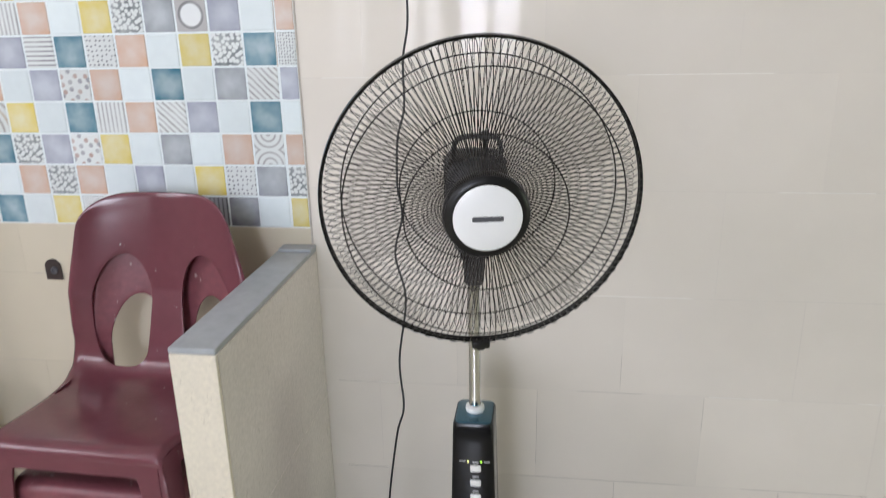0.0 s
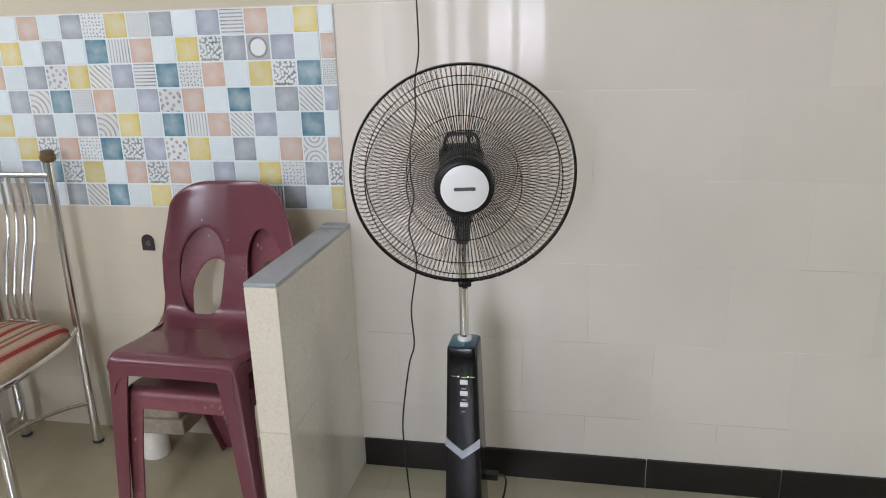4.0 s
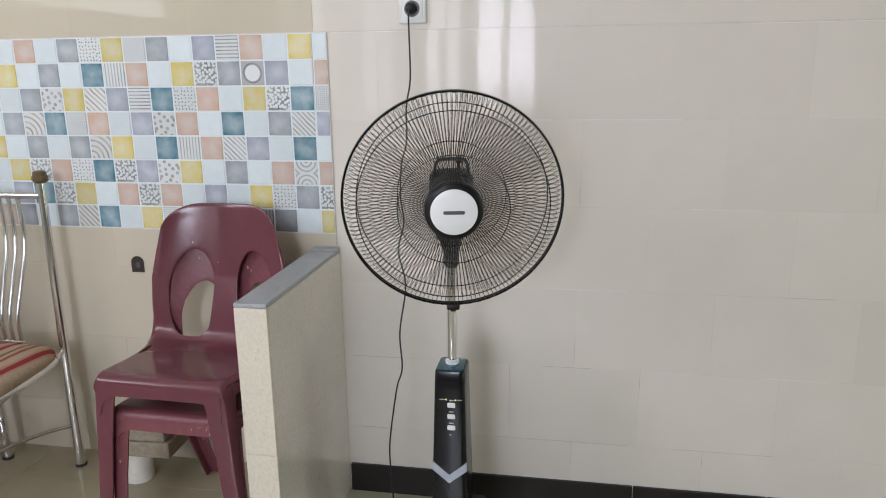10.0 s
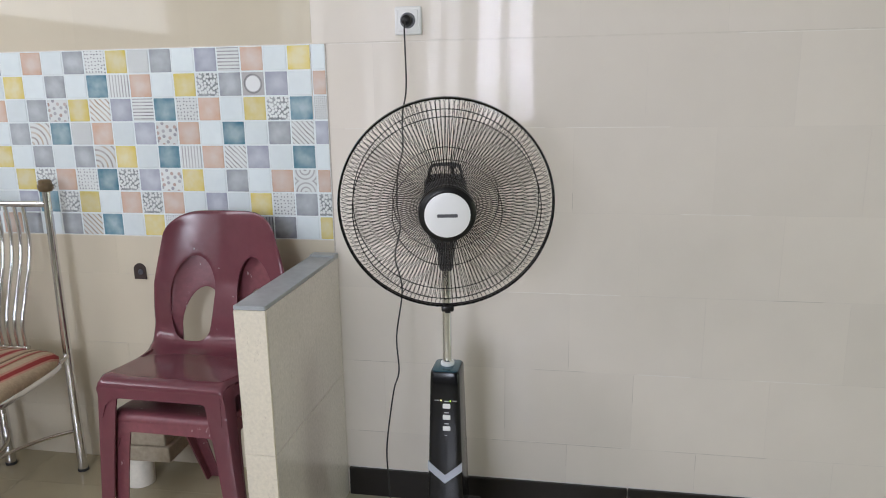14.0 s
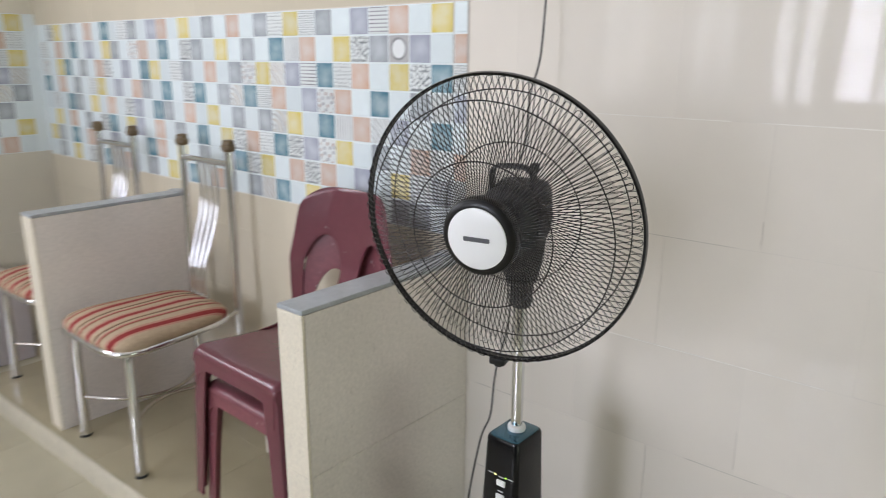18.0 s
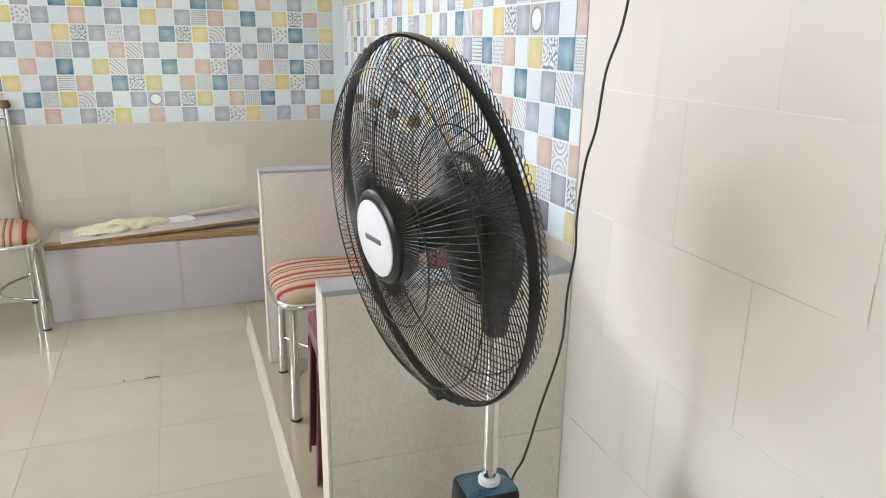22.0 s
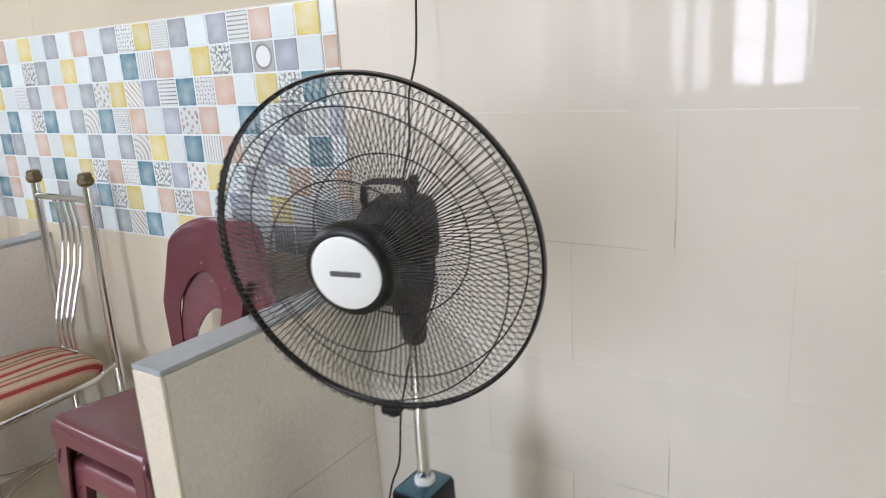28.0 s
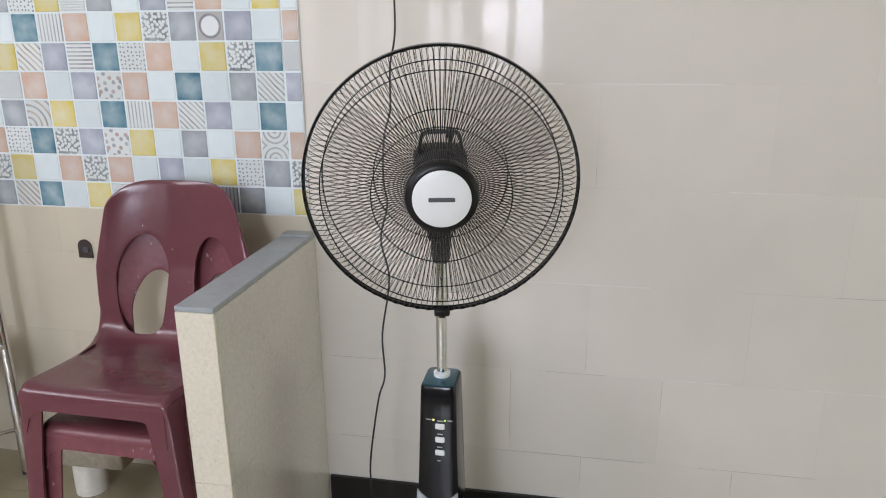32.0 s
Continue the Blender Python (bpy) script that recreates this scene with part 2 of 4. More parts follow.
M["decor_glaze"] = mat("white_decor_glaze", (0.77, 0.83, 0.84), 0.16, grain=0.03, scale=40)
M["lumber"] = mat("pale_strip", (0.58, 0.49, 0.38), 0.55, grain=0.12, scale=40)


def lamp_mat(name, colour, power):
    m = bpy.data.materials.new(name)
    m.use_nodes = True
    b = m.node_tree.nodes["Principled BSDF"]
    b.inputs["Base Color"].default_value = (*colour, 1)
    b.inputs["Emission Color"].default_value = (*colour, 1)
    b.inputs["Emission Strength"].default_value = power
    return m


M["led_green"] = lamp_mat("green_indicator", (0.45, 1.0, 0.08), 1.3)
M["led_pale"] = lamp_mat("pale_indicator", (1.0, 0.95, 0.35), 1.6)


def blade_mat():
    m = bpy.data.materials.new("clear_smoke_plastic")
    m.use_nodes = True
    t = m.node_tree
    b = t.nodes["Principled BSDF"]
    b.inputs["Base Color"].default_value = (0.30, 0.29, 0.29, 1)
    b.inputs["Roughness"].default_value = 0.15
    tr = t.nodes.new("ShaderNodeBsdfTransparent")
    tr.inputs[0].default_value = (0.96, 0.955, 0.95, 1)
    mx = t.nodes.new("ShaderNodeMixShader")
    mx.inputs[0].default_value = 0.05
    t.links.new(tr.outputs[0], mx.inputs[1])
    t.links.new(b.outputs[0], mx.inputs[2])
    t.links.new(mx.outputs[0], t.nodes["Material Output"].inputs[0])
    return m


M["blade"] = blade_mat()


def stripe_mat():
    """Woven seat cover: bands of red, brown, rose and sand across local x."""
    m = mat("striped_seat_fabric", (0.5, 0.4, 0.3), 0.85, bump=0.0006, bscale=220)
    t = m.node_tree
    n, l = t.nodes, t.links
    tc = n.new("ShaderNodeTexCoord")
    sep = n.new("ShaderNodeSeparateXYZ")
    l.new(tc.outputs["Object"], sep.inputs[0])
    mul = n.new("ShaderNodeMath")
    mul.operation = "MULTIPLY_ADD"
    mul.inputs[1].default_value, mul.inputs[2].default_value = 1 / 0.125, 10.0
    l.new(sep.outputs["X"], mul.inputs[0])
    fr = n.new("ShaderNodeMath")
    fr.operation = "FRACT"
    l.new(mul.outputs[0], fr.inputs[0])
    ramp = n.new("ShaderNodeValToRGB")
    ramp.color_ramp.interpolation = "CONSTANT"
    sand, rose, red, brown, dark = (0.46, 0.35, 0.235), (0.46, 0.23, 0.17), (0.27, 0.025, 0.022), (0.27, 0.17, 0.095), (0.10, 0.05, 0.035)
    bands = [(0.0, sand), (0.16, rose), (0.24, red), (0.40, rose), (0.46, sand), (0.62, brown), (0.68, dark), (0.72, sand), (0.80, rose), (0.86, red), (0.91, brown), (0.96, sand)]
    e = ramp.color_ramp.elements
    for k, (p, c) in enumerate(bands):
        x = e[k] if k < 2 else e.new(p)
        x.position, x.color = p, (*c, 1)
    l.new(fr.outputs[0], ramp.inputs[0])
    side = n.new("ShaderNodeMath")
    side.operation = "ABSOLUTE"
    l.new(sep.outputs["X"], side.inputs[0])
    past = n.new("ShaderNodeMath")
    past.operation = "GREATER_THAN"
    past.inputs[1].default_value = 0.188
    l.new(side.outputs[0], past.inputs[0])
    hem = n.new("ShaderNodeMix")
    hem.data_type = "RGBA"
    hem.inputs[7].default_value = (*sand, 1)
    l.new(past.outputs[0], hem.inputs[0])
    l.new(ramp.outputs[0], hem.inputs[6])
    nz = n.new("ShaderNodeTexNoise")
    nz.inputs["Scale"].default_value = 120
    l.new(tc.outputs["Object"], nz.inputs["Vector"])
    mr = n.new("ShaderNodeMapRange")
    mr.inputs["To Min"].default_value, mr.inputs["To Max"].default_value = 0.75, 1.25
    l.new(nz.outputs["Fac"], mr.inputs["Value"])
    v = n.new("ShaderNodeVectorMath")
    v.operation = "SCALE"
    l.new(hem.outputs[2], v.inputs[0])
    l.new(mr.outputs[0], v.inputs["Scale"])
    l.new(v.outputs[0], n["Principled BSDF"].inputs["Base Color"])
    return m


M["stripes"] = stripe_mat()


def square_mat(key, kind, base, ink=None, scale=1.0):
    """A glazed decor square: a watercolour wash lighter in its middle, or an inked motif on white."""
    m = bpy.data.materials.new("decor_square_" + kind)
    m.use_nodes = True
    t = m.node_tree
    n, l = t.nodes, t.links
    b = n["Principled BSDF"]
    b.inputs["Roughness"].default_value = 0.13
    b.inputs["Specular IOR Level"].default_value = 0.3
    tc = n.new("ShaderNodeTexCoord")
    oi = n.new("ShaderNodeObjectInfo")
    nz = n.new("ShaderNodeTexNoise")
    nz.inputs["Scale"].default_value = 28
    geo = n.new("ShaderNodeNewGeometry")
    l.new(geo.outputs["Position"], nz.inputs["Vector"])

    def math(op, a, bb=None):
        x = n.new("ShaderNodeMath")
        x.operation = op
        for i, s in enumerate((a, bb)):
            if s is None:
                continue
            if isinstance(s, (int, float)):
                x.inputs[i].default_value = s
            else:
                l.new(s, x.inputs[i])
        return x.outputs[0]

    def mix(fac, c1, c2):
        x = n.new("ShaderNodeMix")
        x.data_type = "RGBA"
        for s, i in ((fac, 0), (c1, 6), (c2, 7)):
            if isinstance(s, tuple):
                x.inputs[i].default_value = (*s, 1)
            elif isinstance(s, (int, float)):
                x.inputs[i].default_value = s
            else:
                l.new(s, x.inputs[i])
        return x.outputs[2]
    sep = n.new("ShaderNodeSeparateXYZ")
    l.new(tc.outputs["Object"], sep.inputs[0])
    x, y = math("MULTIPLY", sep.outputs["X"], 1 / 0.075), math("MULTIPLY", sep.outputs["Z"], 1 / 0.075)   # -0.5 .. 0.5
    rad = math("SQRT", math("ADD", math("MULTIPLY", x, x), math("MULTIPLY", y, y)))
    white = (0.75, 0.82, 0.83)

    def phase_of(kind):
        """Half the pace of the stripes, to colour every other one."""
        if kind == "diagonal":
            return math("MULTIPLY", math("ADD", x, y), 12 * scale)
        dx, dy = math("ADD", x, 0.45), math("ADD", y, 0.45)
        return math("MULTIPLY", math("SQRT", math("ADD", math("MULTIPLY", dx, dx), math("MULTIPLY", dy, dy))), 13.5 * scale)
    if kind == "wash":
        edge = math("ADD", math("MULTIPLY", rad, 1.25), math("MULTIPLY", math("SUBTRACT", nz.outputs["Fac"], 0.5), 1.3))
        pale = tuple(0.55 * c + 0.45 * w for c, w in zip(base, white))
        col = mix(math("MINIMUM", math("MAXIMUM", edge, 0.0), 1.0), pale, base)
    elif kind == "white":
        col = mix(nz.outputs["Fac"], white, base)
    else:
        if kind == "stripes_h":
            f = math("SINE", math("MULTIPLY", y, 44 * scale))
        elif kind == "stripes_v":
            f = math("SINE", math("MULTIPLY", x, 44 * scale))
        elif kind == "diagonal":
            f = math("SINE", math("ADD", math("MULTIPLY", math("ADD", x, y), 24 * scale), math("MULTIPLY", nz.outputs["Fac"], 3.0)))
        elif kind == "arcs":
            dx, dy = math("ADD", x, 0.45), math("ADD", y, 0.45)
            f = math("SINE", math("MULTIPLY", math("SQRT", math("ADD", math("MULTIPLY", dx, dx), math("MULTIPLY", dy, dy))), 27 * scale))
        elif kind == "circles":
            ay = math("SUBTRACT", math("ABSOLUTE", y), 0.5)
            f = math("SINE", math("MULTIPLY", math("SQRT", math("ADD", math("MULTIPLY", x, x), math("MULTIPLY", ay, ay))), 34 * scale))
        elif kind == "ring":
            f = math("SUBTRACT", 0.06, math("ABSOLUTE", math("SUBTRACT", rad, 0.37)))
            f = math("MULTIPLY", f, 30.0)
        else:
            vo = n.new("ShaderNodeTexVoronoi")
            vo.inputs["Scale"].default_value = {"dots": 88, "speckle": 150, "mosaic": 95, "flower": 52}[kind] * scale
            vo.inputs["Randomness"].default_value = {"dots": 0.4, "speckle": 0.35, "mosaic": 0.8, "flower": 0.8}[kind]
            vo.voronoi_dimensions = "2D"
            flat = n.new("ShaderNodeCombineXYZ")
            l.new(sep.outputs["X"], flat.inputs[0])
            l.new(sep.outputs["Z"], flat.inputs[1])
            l.new(flat.outputs[0], vo.inputs["Vector"])
            if kind == "mosaic":
                f = math("SUBTRACT", vo.outputs["Distance"], 0.36)
                f = math("MULTIPLY", f, 6.0)
            else:
                f = math("SUBTRACT", {"dots": 0.25, "speckle": 0.30, "flower": 0.34}[kind], vo.outputs["Distance"])
                f = math("MULTIPLY", f, 12.0)
        fac = math("MINIMUM", math("MAXIMUM", math("MULTIPLY", f, 1.0), 0.0), 1.0)
        fac = math("MULTIPLY", fac, math("ADD", 0.25, nz.outputs["Fac"]))
        ground = base
        if kind == "ring":
            inside = math("LESS_THAN", rad, 0.36)
            ground = mix(inside, base, (0.84, 0.86, 0.86))
        if kind in ("diagonal", "arcs", "flower"):      # bands and blooms in two colours
            second = math("GREATER_THAN", vo.outputs["Color"] if kind == "flower" else math("SINE", math("ADD", phase_of(kind), 1.1)), 0.45 if kind == "flower" else 0.0)
            ink = mix(second, ink, (0.30, 0.30, 0.33) if kind == "flower" else (0.47, 0.36, 0.24) if ink[0] > 0.25 else (0.36, 0.35, 0.36))
        col = mix(fac, ground, ink)
    r = n.new("ShaderNodeMapRange")
    r.inputs["To Min"].default_value, r.inputs["To Max"].default_value = 0.93, 1.07
    l.new(oi.outputs["Random"], r.inputs["Value"])
    v = n.new("ShaderNodeVectorMath")
    v.operation = "SCALE"
    l.new(col, v.inputs[0])
    l.new(r.outputs[0], v.inputs["Scale"])
    l.new(v.outputs[0], b.inputs["Base Color"])
    bp = n.new("ShaderNodeBump")
    bp.inputs["Distance"].default_value = 0.0006
    l.new(nz.outputs["Fac"], bp.inputs["Height"])
    l.new(bp.outputs[0], b.inputs["Normal"])
    return m


pale = (0.70, 0.73, 0.72)
SQ = {
    "W": square_mat("W", "white", (0.67, 0.74, 0.755)),
    "G": square_mat("G", "wash", (0.30, 0.315, 0.345)),
    "L": square_mat("L", "wash", (0.335, 0.345, 0.43)),
    "N": square_mat("N", "wash", (0.21, 0.215, 0.25)),
    "T": square_mat("T", "wash", (0.055, 0.185, 0.25)),
    "Y": square_mat("Y", "wash", (0.68, 0.545, 0.13)),
    "O": square_mat("O", "wash", (0.61, 0.40, 0.29)),
    "D": square_mat("D", "dots", pale, (0.12, 0.13, 0.15)),
    "d": square_mat("d", "speckle", pale, (0.12, 0.13, 0.15)),
    "P": square_mat("P", "mosaic", pale, (0.17, 0.19, 0.20)),
    "F": square_mat("F", "flower", pale, (0.42, 0.29, 0.25)),
    "H": square_mat("H", "stripes_h", pale, (0.20, 0.19, 0.21)),
    "V": square_mat("V", "stripes_v", pale, (0.30, 0.29, 0.30)),
    "v": square_mat("v", "stripes_v", (0.35, 0.35, 0.38), (0.10, 0.10, 0.12)),
    "A": square_mat("A", "diagonal", pale, (0.30, 0.19, 0.12)),
    "B": square_mat("B", "diagonal", pale, (0.22, 0.21, 0.21), 1.2),
    "C": square_mat("C", "arcs", pale, (0.30, 0.26, 0.24)),
    "c": square_mat("c", "circles", pale, (0.30, 0.29, 0.29)),
    "R": square_mat("R", "ring", (0.50, 0.49, 0.49), (0.20, 0.20, 0.21)),
}


# ---- mesh helpers ----
def tapered(points, radii, sides=16):
    """An upright round tube whose width changes along its height."""
    bm = bmesh.new()
    rings = [[bm.verts.new((x + r * math.cos(2 * math.pi * k / sides), y + r * math.sin(2 * math.pi * k / sides), z)) for k in range(sides)] for (x, y, z), r in zip(points, radii)]
    for A, B in zip(rings, rings[1:]):
        for k in range(sides):
            bm.faces.new((A[k], A[(k + 1) % sides], B[(k + 1) % sides], B[k]))
    bm.faces.new(rings[0][::-1])
    bm.faces.new(rings[-1])
    return bm



def finish(bm, name, material, smooth=None):
    me = bpy.data.meshes.new(name)
    bmesh.ops.recalc_face_normals(bm, faces=bm.faces)
    bm.to_mesh(me)
    bm.free()
    if material:
        me.materials.append(material)
    if smooth is not None:
        me.shade_smooth()
        if smooth < 180:
            me.set_sharp_from_angle(angle=radians(smooth))
    return me


def part(name, bm, material, parent=None, label="", smooth=None, m=None):
    ob = new(name, bm if isinstance(bm, bpy.types.Mesh) else finish(bm, name, material, smooth))
    if parent:
        ob.parent = parent
    if m is not None:
        ob.matrix_basis = m
    if label:
        tagged(ob, label)
    return ob


def thing(name, label, category, m=None, group="", kind=""):
    ob = new(name)
    ob.empty_display_size = 0.05
    if m is not None:
        ob.matrix_basis = m
    return tagged(ob, label, category, group, kind)


def box(x0, x1, y0, y1, z0, z1, bevel=0.0, seg=2):
    bm = bmesh.new()
    bmesh.ops.create_cube(bm, size=1.0, matrix=Matrix.Translation(((x0 + x1) / 2, (y0 + y1) / 2, (z0 + z1) / 2)) @ Matrix.Diagonal((x1 - x0, y1 - y0, z1 - z0, 1)))
    if bevel:
        bmesh.ops.bevel(bm, geom=bm.edges[:], offset=bevel, segments=seg, profile=0.5, affect="EDGES")
    return bm


def add_tube(bm, pts, r, sides=10, closed=False, cap=True):
    """A round tube along a line of points; r is one radius or one a point."""
    pts = [Vector(p) for p in pts]
    k = len(pts)
    rs = r if isinstance(r, (list, tuple)) else [r] * k
    ref, rings = None, []
    for i, p in enumerate(pts):
        a = pts[(i - 1) % k] if closed or i else pts[0]
        b = pts[(i + 1) % k] if closed or i < k - 1 else pts[-1]
        d = (b - a).normalized()
        if ref is None:
            ref = d.orthogonal().normalized()
        ref = (ref - d * ref.dot(d)).normalized()
        s = d.cross(ref)
        rings.append([bm.verts.new(p + rs[i] * (math.cos(2 * math.pi * j / sides) * ref + math.sin(2 * math.pi * j / sides) * s)) for j in range(sides)])
    last = k if closed else k - 1
    for i in range(last):
        A, B = rings[i], rings[(i + 1) % k]
        for j in range(sides):
            bm.faces.new((A[j], A[(j + 1) % sides], B[(j + 1) % sides], B[j]))
    if cap and not closed:
        bm.faces.new(rings[0][::-1])
        bm.faces.new(rings[-1])
    return bm


def tube(pts, r, sides=10, closed=False):
    return add_tube(bmesh.new(), pts, r, sides, closed)


def smooth_line(pts, steps=8):
    """A Catmull-Rom line through the points."""
    p = [Vector(q) for q in pts]
    p = [2 * p[0] - p[1]] + p + [2 * p[-1] - p[-2]]
    out = []
    for i in range(1, len(p) - 2):
        for s in range(steps):
            t = s / steps
            out.append(0.5 * ((2 * p[i]) + (p[i + 1] - p[i - 1]) * t + (2 * p[i - 1] - 5 * p[i] + 4 * p[i + 1] - p[i + 2]) * t * t + (3 * p[i] - p[i - 1] - 3 * p[i + 1] + p[i + 2]) * t ** 3))
    return out + [p[-2]]


def lathe(profile, seg=40, axis="z", closed_top=True):
    """A turned solid from (radius, height) pairs."""
    bm = bmesh.new()
    rings = []
    for r, h in profile:
        ring = []
        for j in range(seg):
            a = 2 * math.pi * j / seg
            c, s = r * math.cos(a), r * math.sin(a)
            ring.append(bm.verts.new((c, s, h) if axis == "z" else (c, h, s)))
        rings.append(ring)
    for A, B in zip(rings, rings[1:]):
        for j in range(seg):
            bm.faces.new((A[j], A[(j + 1) % seg], B[(j + 1) % seg], B[j]))
    if closed_top:
        bm.faces.new(rings[0][::-1])
        bm.faces.new(rings[-1])
    return bm


def lerp(a, b, t):
    return a + (b - a) * t


TILE_MESHES = {}


def tile_mesh(w, d, h, material, bevel=0.0018):
    key = (round(w, 4), round(d, 4), round(h, 4), material.name)
    if key not in TILE_MESHES:
        TILE_MESHES[key] = finish(box(-w / 2, w / 2, -d / 2, d / 2, -h / 2, h / 2, bevel, 1), "tile", material)
    return TILE_MESHES[key]


def piece(name, mesh, x, y, z, parent, rz=0.0, tilt=0.0):
    ob = new(name, mesh)
    ob.parent = parent
    ob.matrix_basis = pose(x, y, z, random.gauss(0, tilt) if tilt else 0, 0, rz + (random.gauss(0, tilt) if tilt else 0))
    return ob


# ---- the room ----
def wall_with_openings(name, along, fixed0, fixed1, a0, a1, z0, z1, holes, material):
    """A thick wall along x or y with rectangular holes (a0, a1, z0, z1) through it."""
    bm = bmesh.new()
    cuts = sorted({a0, a1, *[h[0] for h in holes], *[h[1] for h in holes]})
    for p, q in zip(cuts, cuts[1:]):
        hs = [h for h in holes if h[0] <= p + 1e-6 and h[1] >= q - 1e-6]
        spans = [(z0, z1)] if not hs else [(z0, hs[0][2]), (hs[0][3], z1)]
        for lo, hi in spans:
            part_box = (p, q, fixed0, fixed1, lo, hi) if along == "x" else (fixed0, fixed1, p, q, lo, hi)
            bmesh.ops.create_cube(bm, size=1.0, matrix=Matrix.Translation(((part_box[0] + part_box[1]) / 2, (part_box[2] + part_box[3]) / 2, (part_box[4] + part_box[5]) / 2)) @ Matrix.Diagonal((part_box[1] - part_box[0], part_box[3] - part_box[2], part_box[5] - part_box[4], 1)))
    return tagged(new(name, finish(bm, name, material)), kind="structure")


wall_north = tagged(new("wall_north", finish(box(XW - 0.2, XE_ + 0.2, YN + 0.0016, YN + 0.2, -0.1, ZC), "wall_north", M["grout"])), "wall clad in glossy cream tiles with a band of decor squares", kind="structure")
wall_west = wall_with_openings("wall_west", "y", XW - 0.2, XW - 0.0015, YS - 0.2, YN + 0.0015, -0.1, ZC, [WEST], M["grout"])
wall_east = wall_with_openings("wall_east", "y", XE_, XE_ + 0.2, YS - 0.2, YN + 0.0055, -0.1, ZC, [EAST], M["paint"])
wall_south = wall_with_openings("wall_south", "x", YS - 0.2, YS, XW - 0.003, XE_, -0.1, ZC, OPEN, M["paint"])
ceiling = tagged(new("ceiling", finish(box(XW - 0.2, XE_ + 0.2, YS - 0.2, YN + 0.2, ZC, ZC + 0.15), "ceiling", M["ceiling"])), kind="structure")
floor = tagged(new("floor", finish(box(XW - 0.2, XE_ + 0.2, YS - 0.2, YN + 0.2, -0.25, Z0 - 0.003), "floor", M["floor_grout"])), "polished beige floor tiles with thin joints", kind="structure")

# windows with bars in the south wall
for k, (x0, x1, z0, z1) in enumerate(OPEN):
    w = thing("window_%d" % (k + 1), "white-framed window with glazing bars and daylight behind", "window", kind="structure")
    y0, y1 = YS - 0.10, YS - 0.05
    for a, b, c, d in ((x0, x0 + 0.04, z0, z1), (x1 - 0.04, x1, z0, z1), (x0 + 0.04, x1 - 0.04, z0, z0 + 0.04), (x0 + 0.04, x1 - 0.04, z1 - 0.04, z1)):
        part("window_frame", box(a, b, y0, y1, c, d, 0.004, 1), M["frame"], w)
    xm = (x0 + x1) / 2
    part("mullion", box(xm - 0.03, xm + 0.03, y0, y1, z0 + 0.04, z1 - 0.04, 0.004, 1), M["frame"], w)
    for zz in (0.3, 0.55, 0.8):
        z = lerp(z0, z1, zz)
        for a, b in ((x0 + 0.04, xm - 0.03), (xm + 0.03, x1 - 0.04)):
            part("glazing_bar", box(a, b, y0 + 0.01, y1 - 0.01, z - 0.011, z + 0.011), M["frame"], w)

# raised floor of the booths and its hand-laid plaster edge; the floor grid lies 1.6 degrees askew of the walls
EDGE_Y, FO, FA = 0.39, Vector((-1.56, 0.542, 0.0)), 1.6
ASKEW = pose(*FO, 0, 0, FA)
platform = tagged(new("platform", finish(box(-1.0, 1.07, EDGE_Y + 0.012, 1.1, Z0 - 0.002, Z1 - 0.003), "platform", M["floor_grout"])), "raised booth floor in polished beige tiles", kind="structure")
platform.matrix_basis = ASKEW
bm = bmesh.new()
last = None
for k in range(181):
    x = -0.83 + 1.87 * k / 180
    w = [0.005 * noise.noise((x * f, 3.0 * i, 7.0)) + 0.0025 * noise.noise((x * f * 4, 3.0 * i, 2.0)) for i, f in enumerate((5.0, 8.0, 11.0, 9.0))]
    cur = [bm.verts.new((x, EDGE_Y + y, z)) for y, z in ((-0.010 + w[0], Z0 - 0.001), (-0.005 + w[1], 0.6 * Z1), (0.000 + w[2], Z1 - 0.004), (0.006 + w[2], Z1 + 0.0015), (0.0135 + 0.6 * w[3], Z1 + 0.001), (0.0145 + 0.6 * w[3], Z1 - 0.01), (0.014, Z0 - 0.001))]
    if last:
        for i in range(len(cur) - 1):
            bm.faces.new((last[i], cur[i], cur[i + 1], last[i + 1]))
    else:
        bm.faces.new(cur)
    last = cur
bm.faces.new(last[::-1])
edge = tagged(new("platform_edge", finish(bm, "platform_edge", M["edge"], 50)), "pale uneven plaster edge of the raised floor", kind="structure")
edge.matrix_basis = ASKEW

# low partitions between the booths
def partition(name, x0, x1, y0, top, joint, base):
    ob = tagged(new(name, finish(box(x0 + 0.008, x1 - 0.008, y0 + 0.008, YN, base, top - 0.008), name, M["grout"])), "low partition clad in speckled slabs with a grey cap", kind="structure")
    for z0, z1 in ((base, joint - 0.0004), (joint + 0.0004, top - 0.012)):
        for x, a, b in ((x0, x0, x0 + 0.008), (x1, x1 - 0.008, x1)):
            part("slab", box(a, b, y0 + 0.0085, YN, z0, z1, 0.0012, 1), M["terrazzo"], ob)
        part("front_slab", box(x0, x1, y0, y0 + 0.008, z0, z1, 0.0015, 1), M["terrazzo_front"], ob, "cream speckled slab")
    part("cap", box(x0, x1, y0, YN, top - 0.0115, top, 0.0025, 2), M["cap"], ob, "smooth grey cement cap")
    part("mortar_lump", box(x0 + 0.004, x1 + 0.002, 1.505, YN - 0.001, top - 0.002, top + 0.007, 0.0035, 2), M["cap"], ob, "rough cement lump at the wall end of the cap")
    return ob


partition("partition_1", -0.53, -0.444, 0.974, 0.879, 0.469, Z0)
partition("partition_2", -1.935, -1.852, 0.964, 0.885, 0.469, Z1)

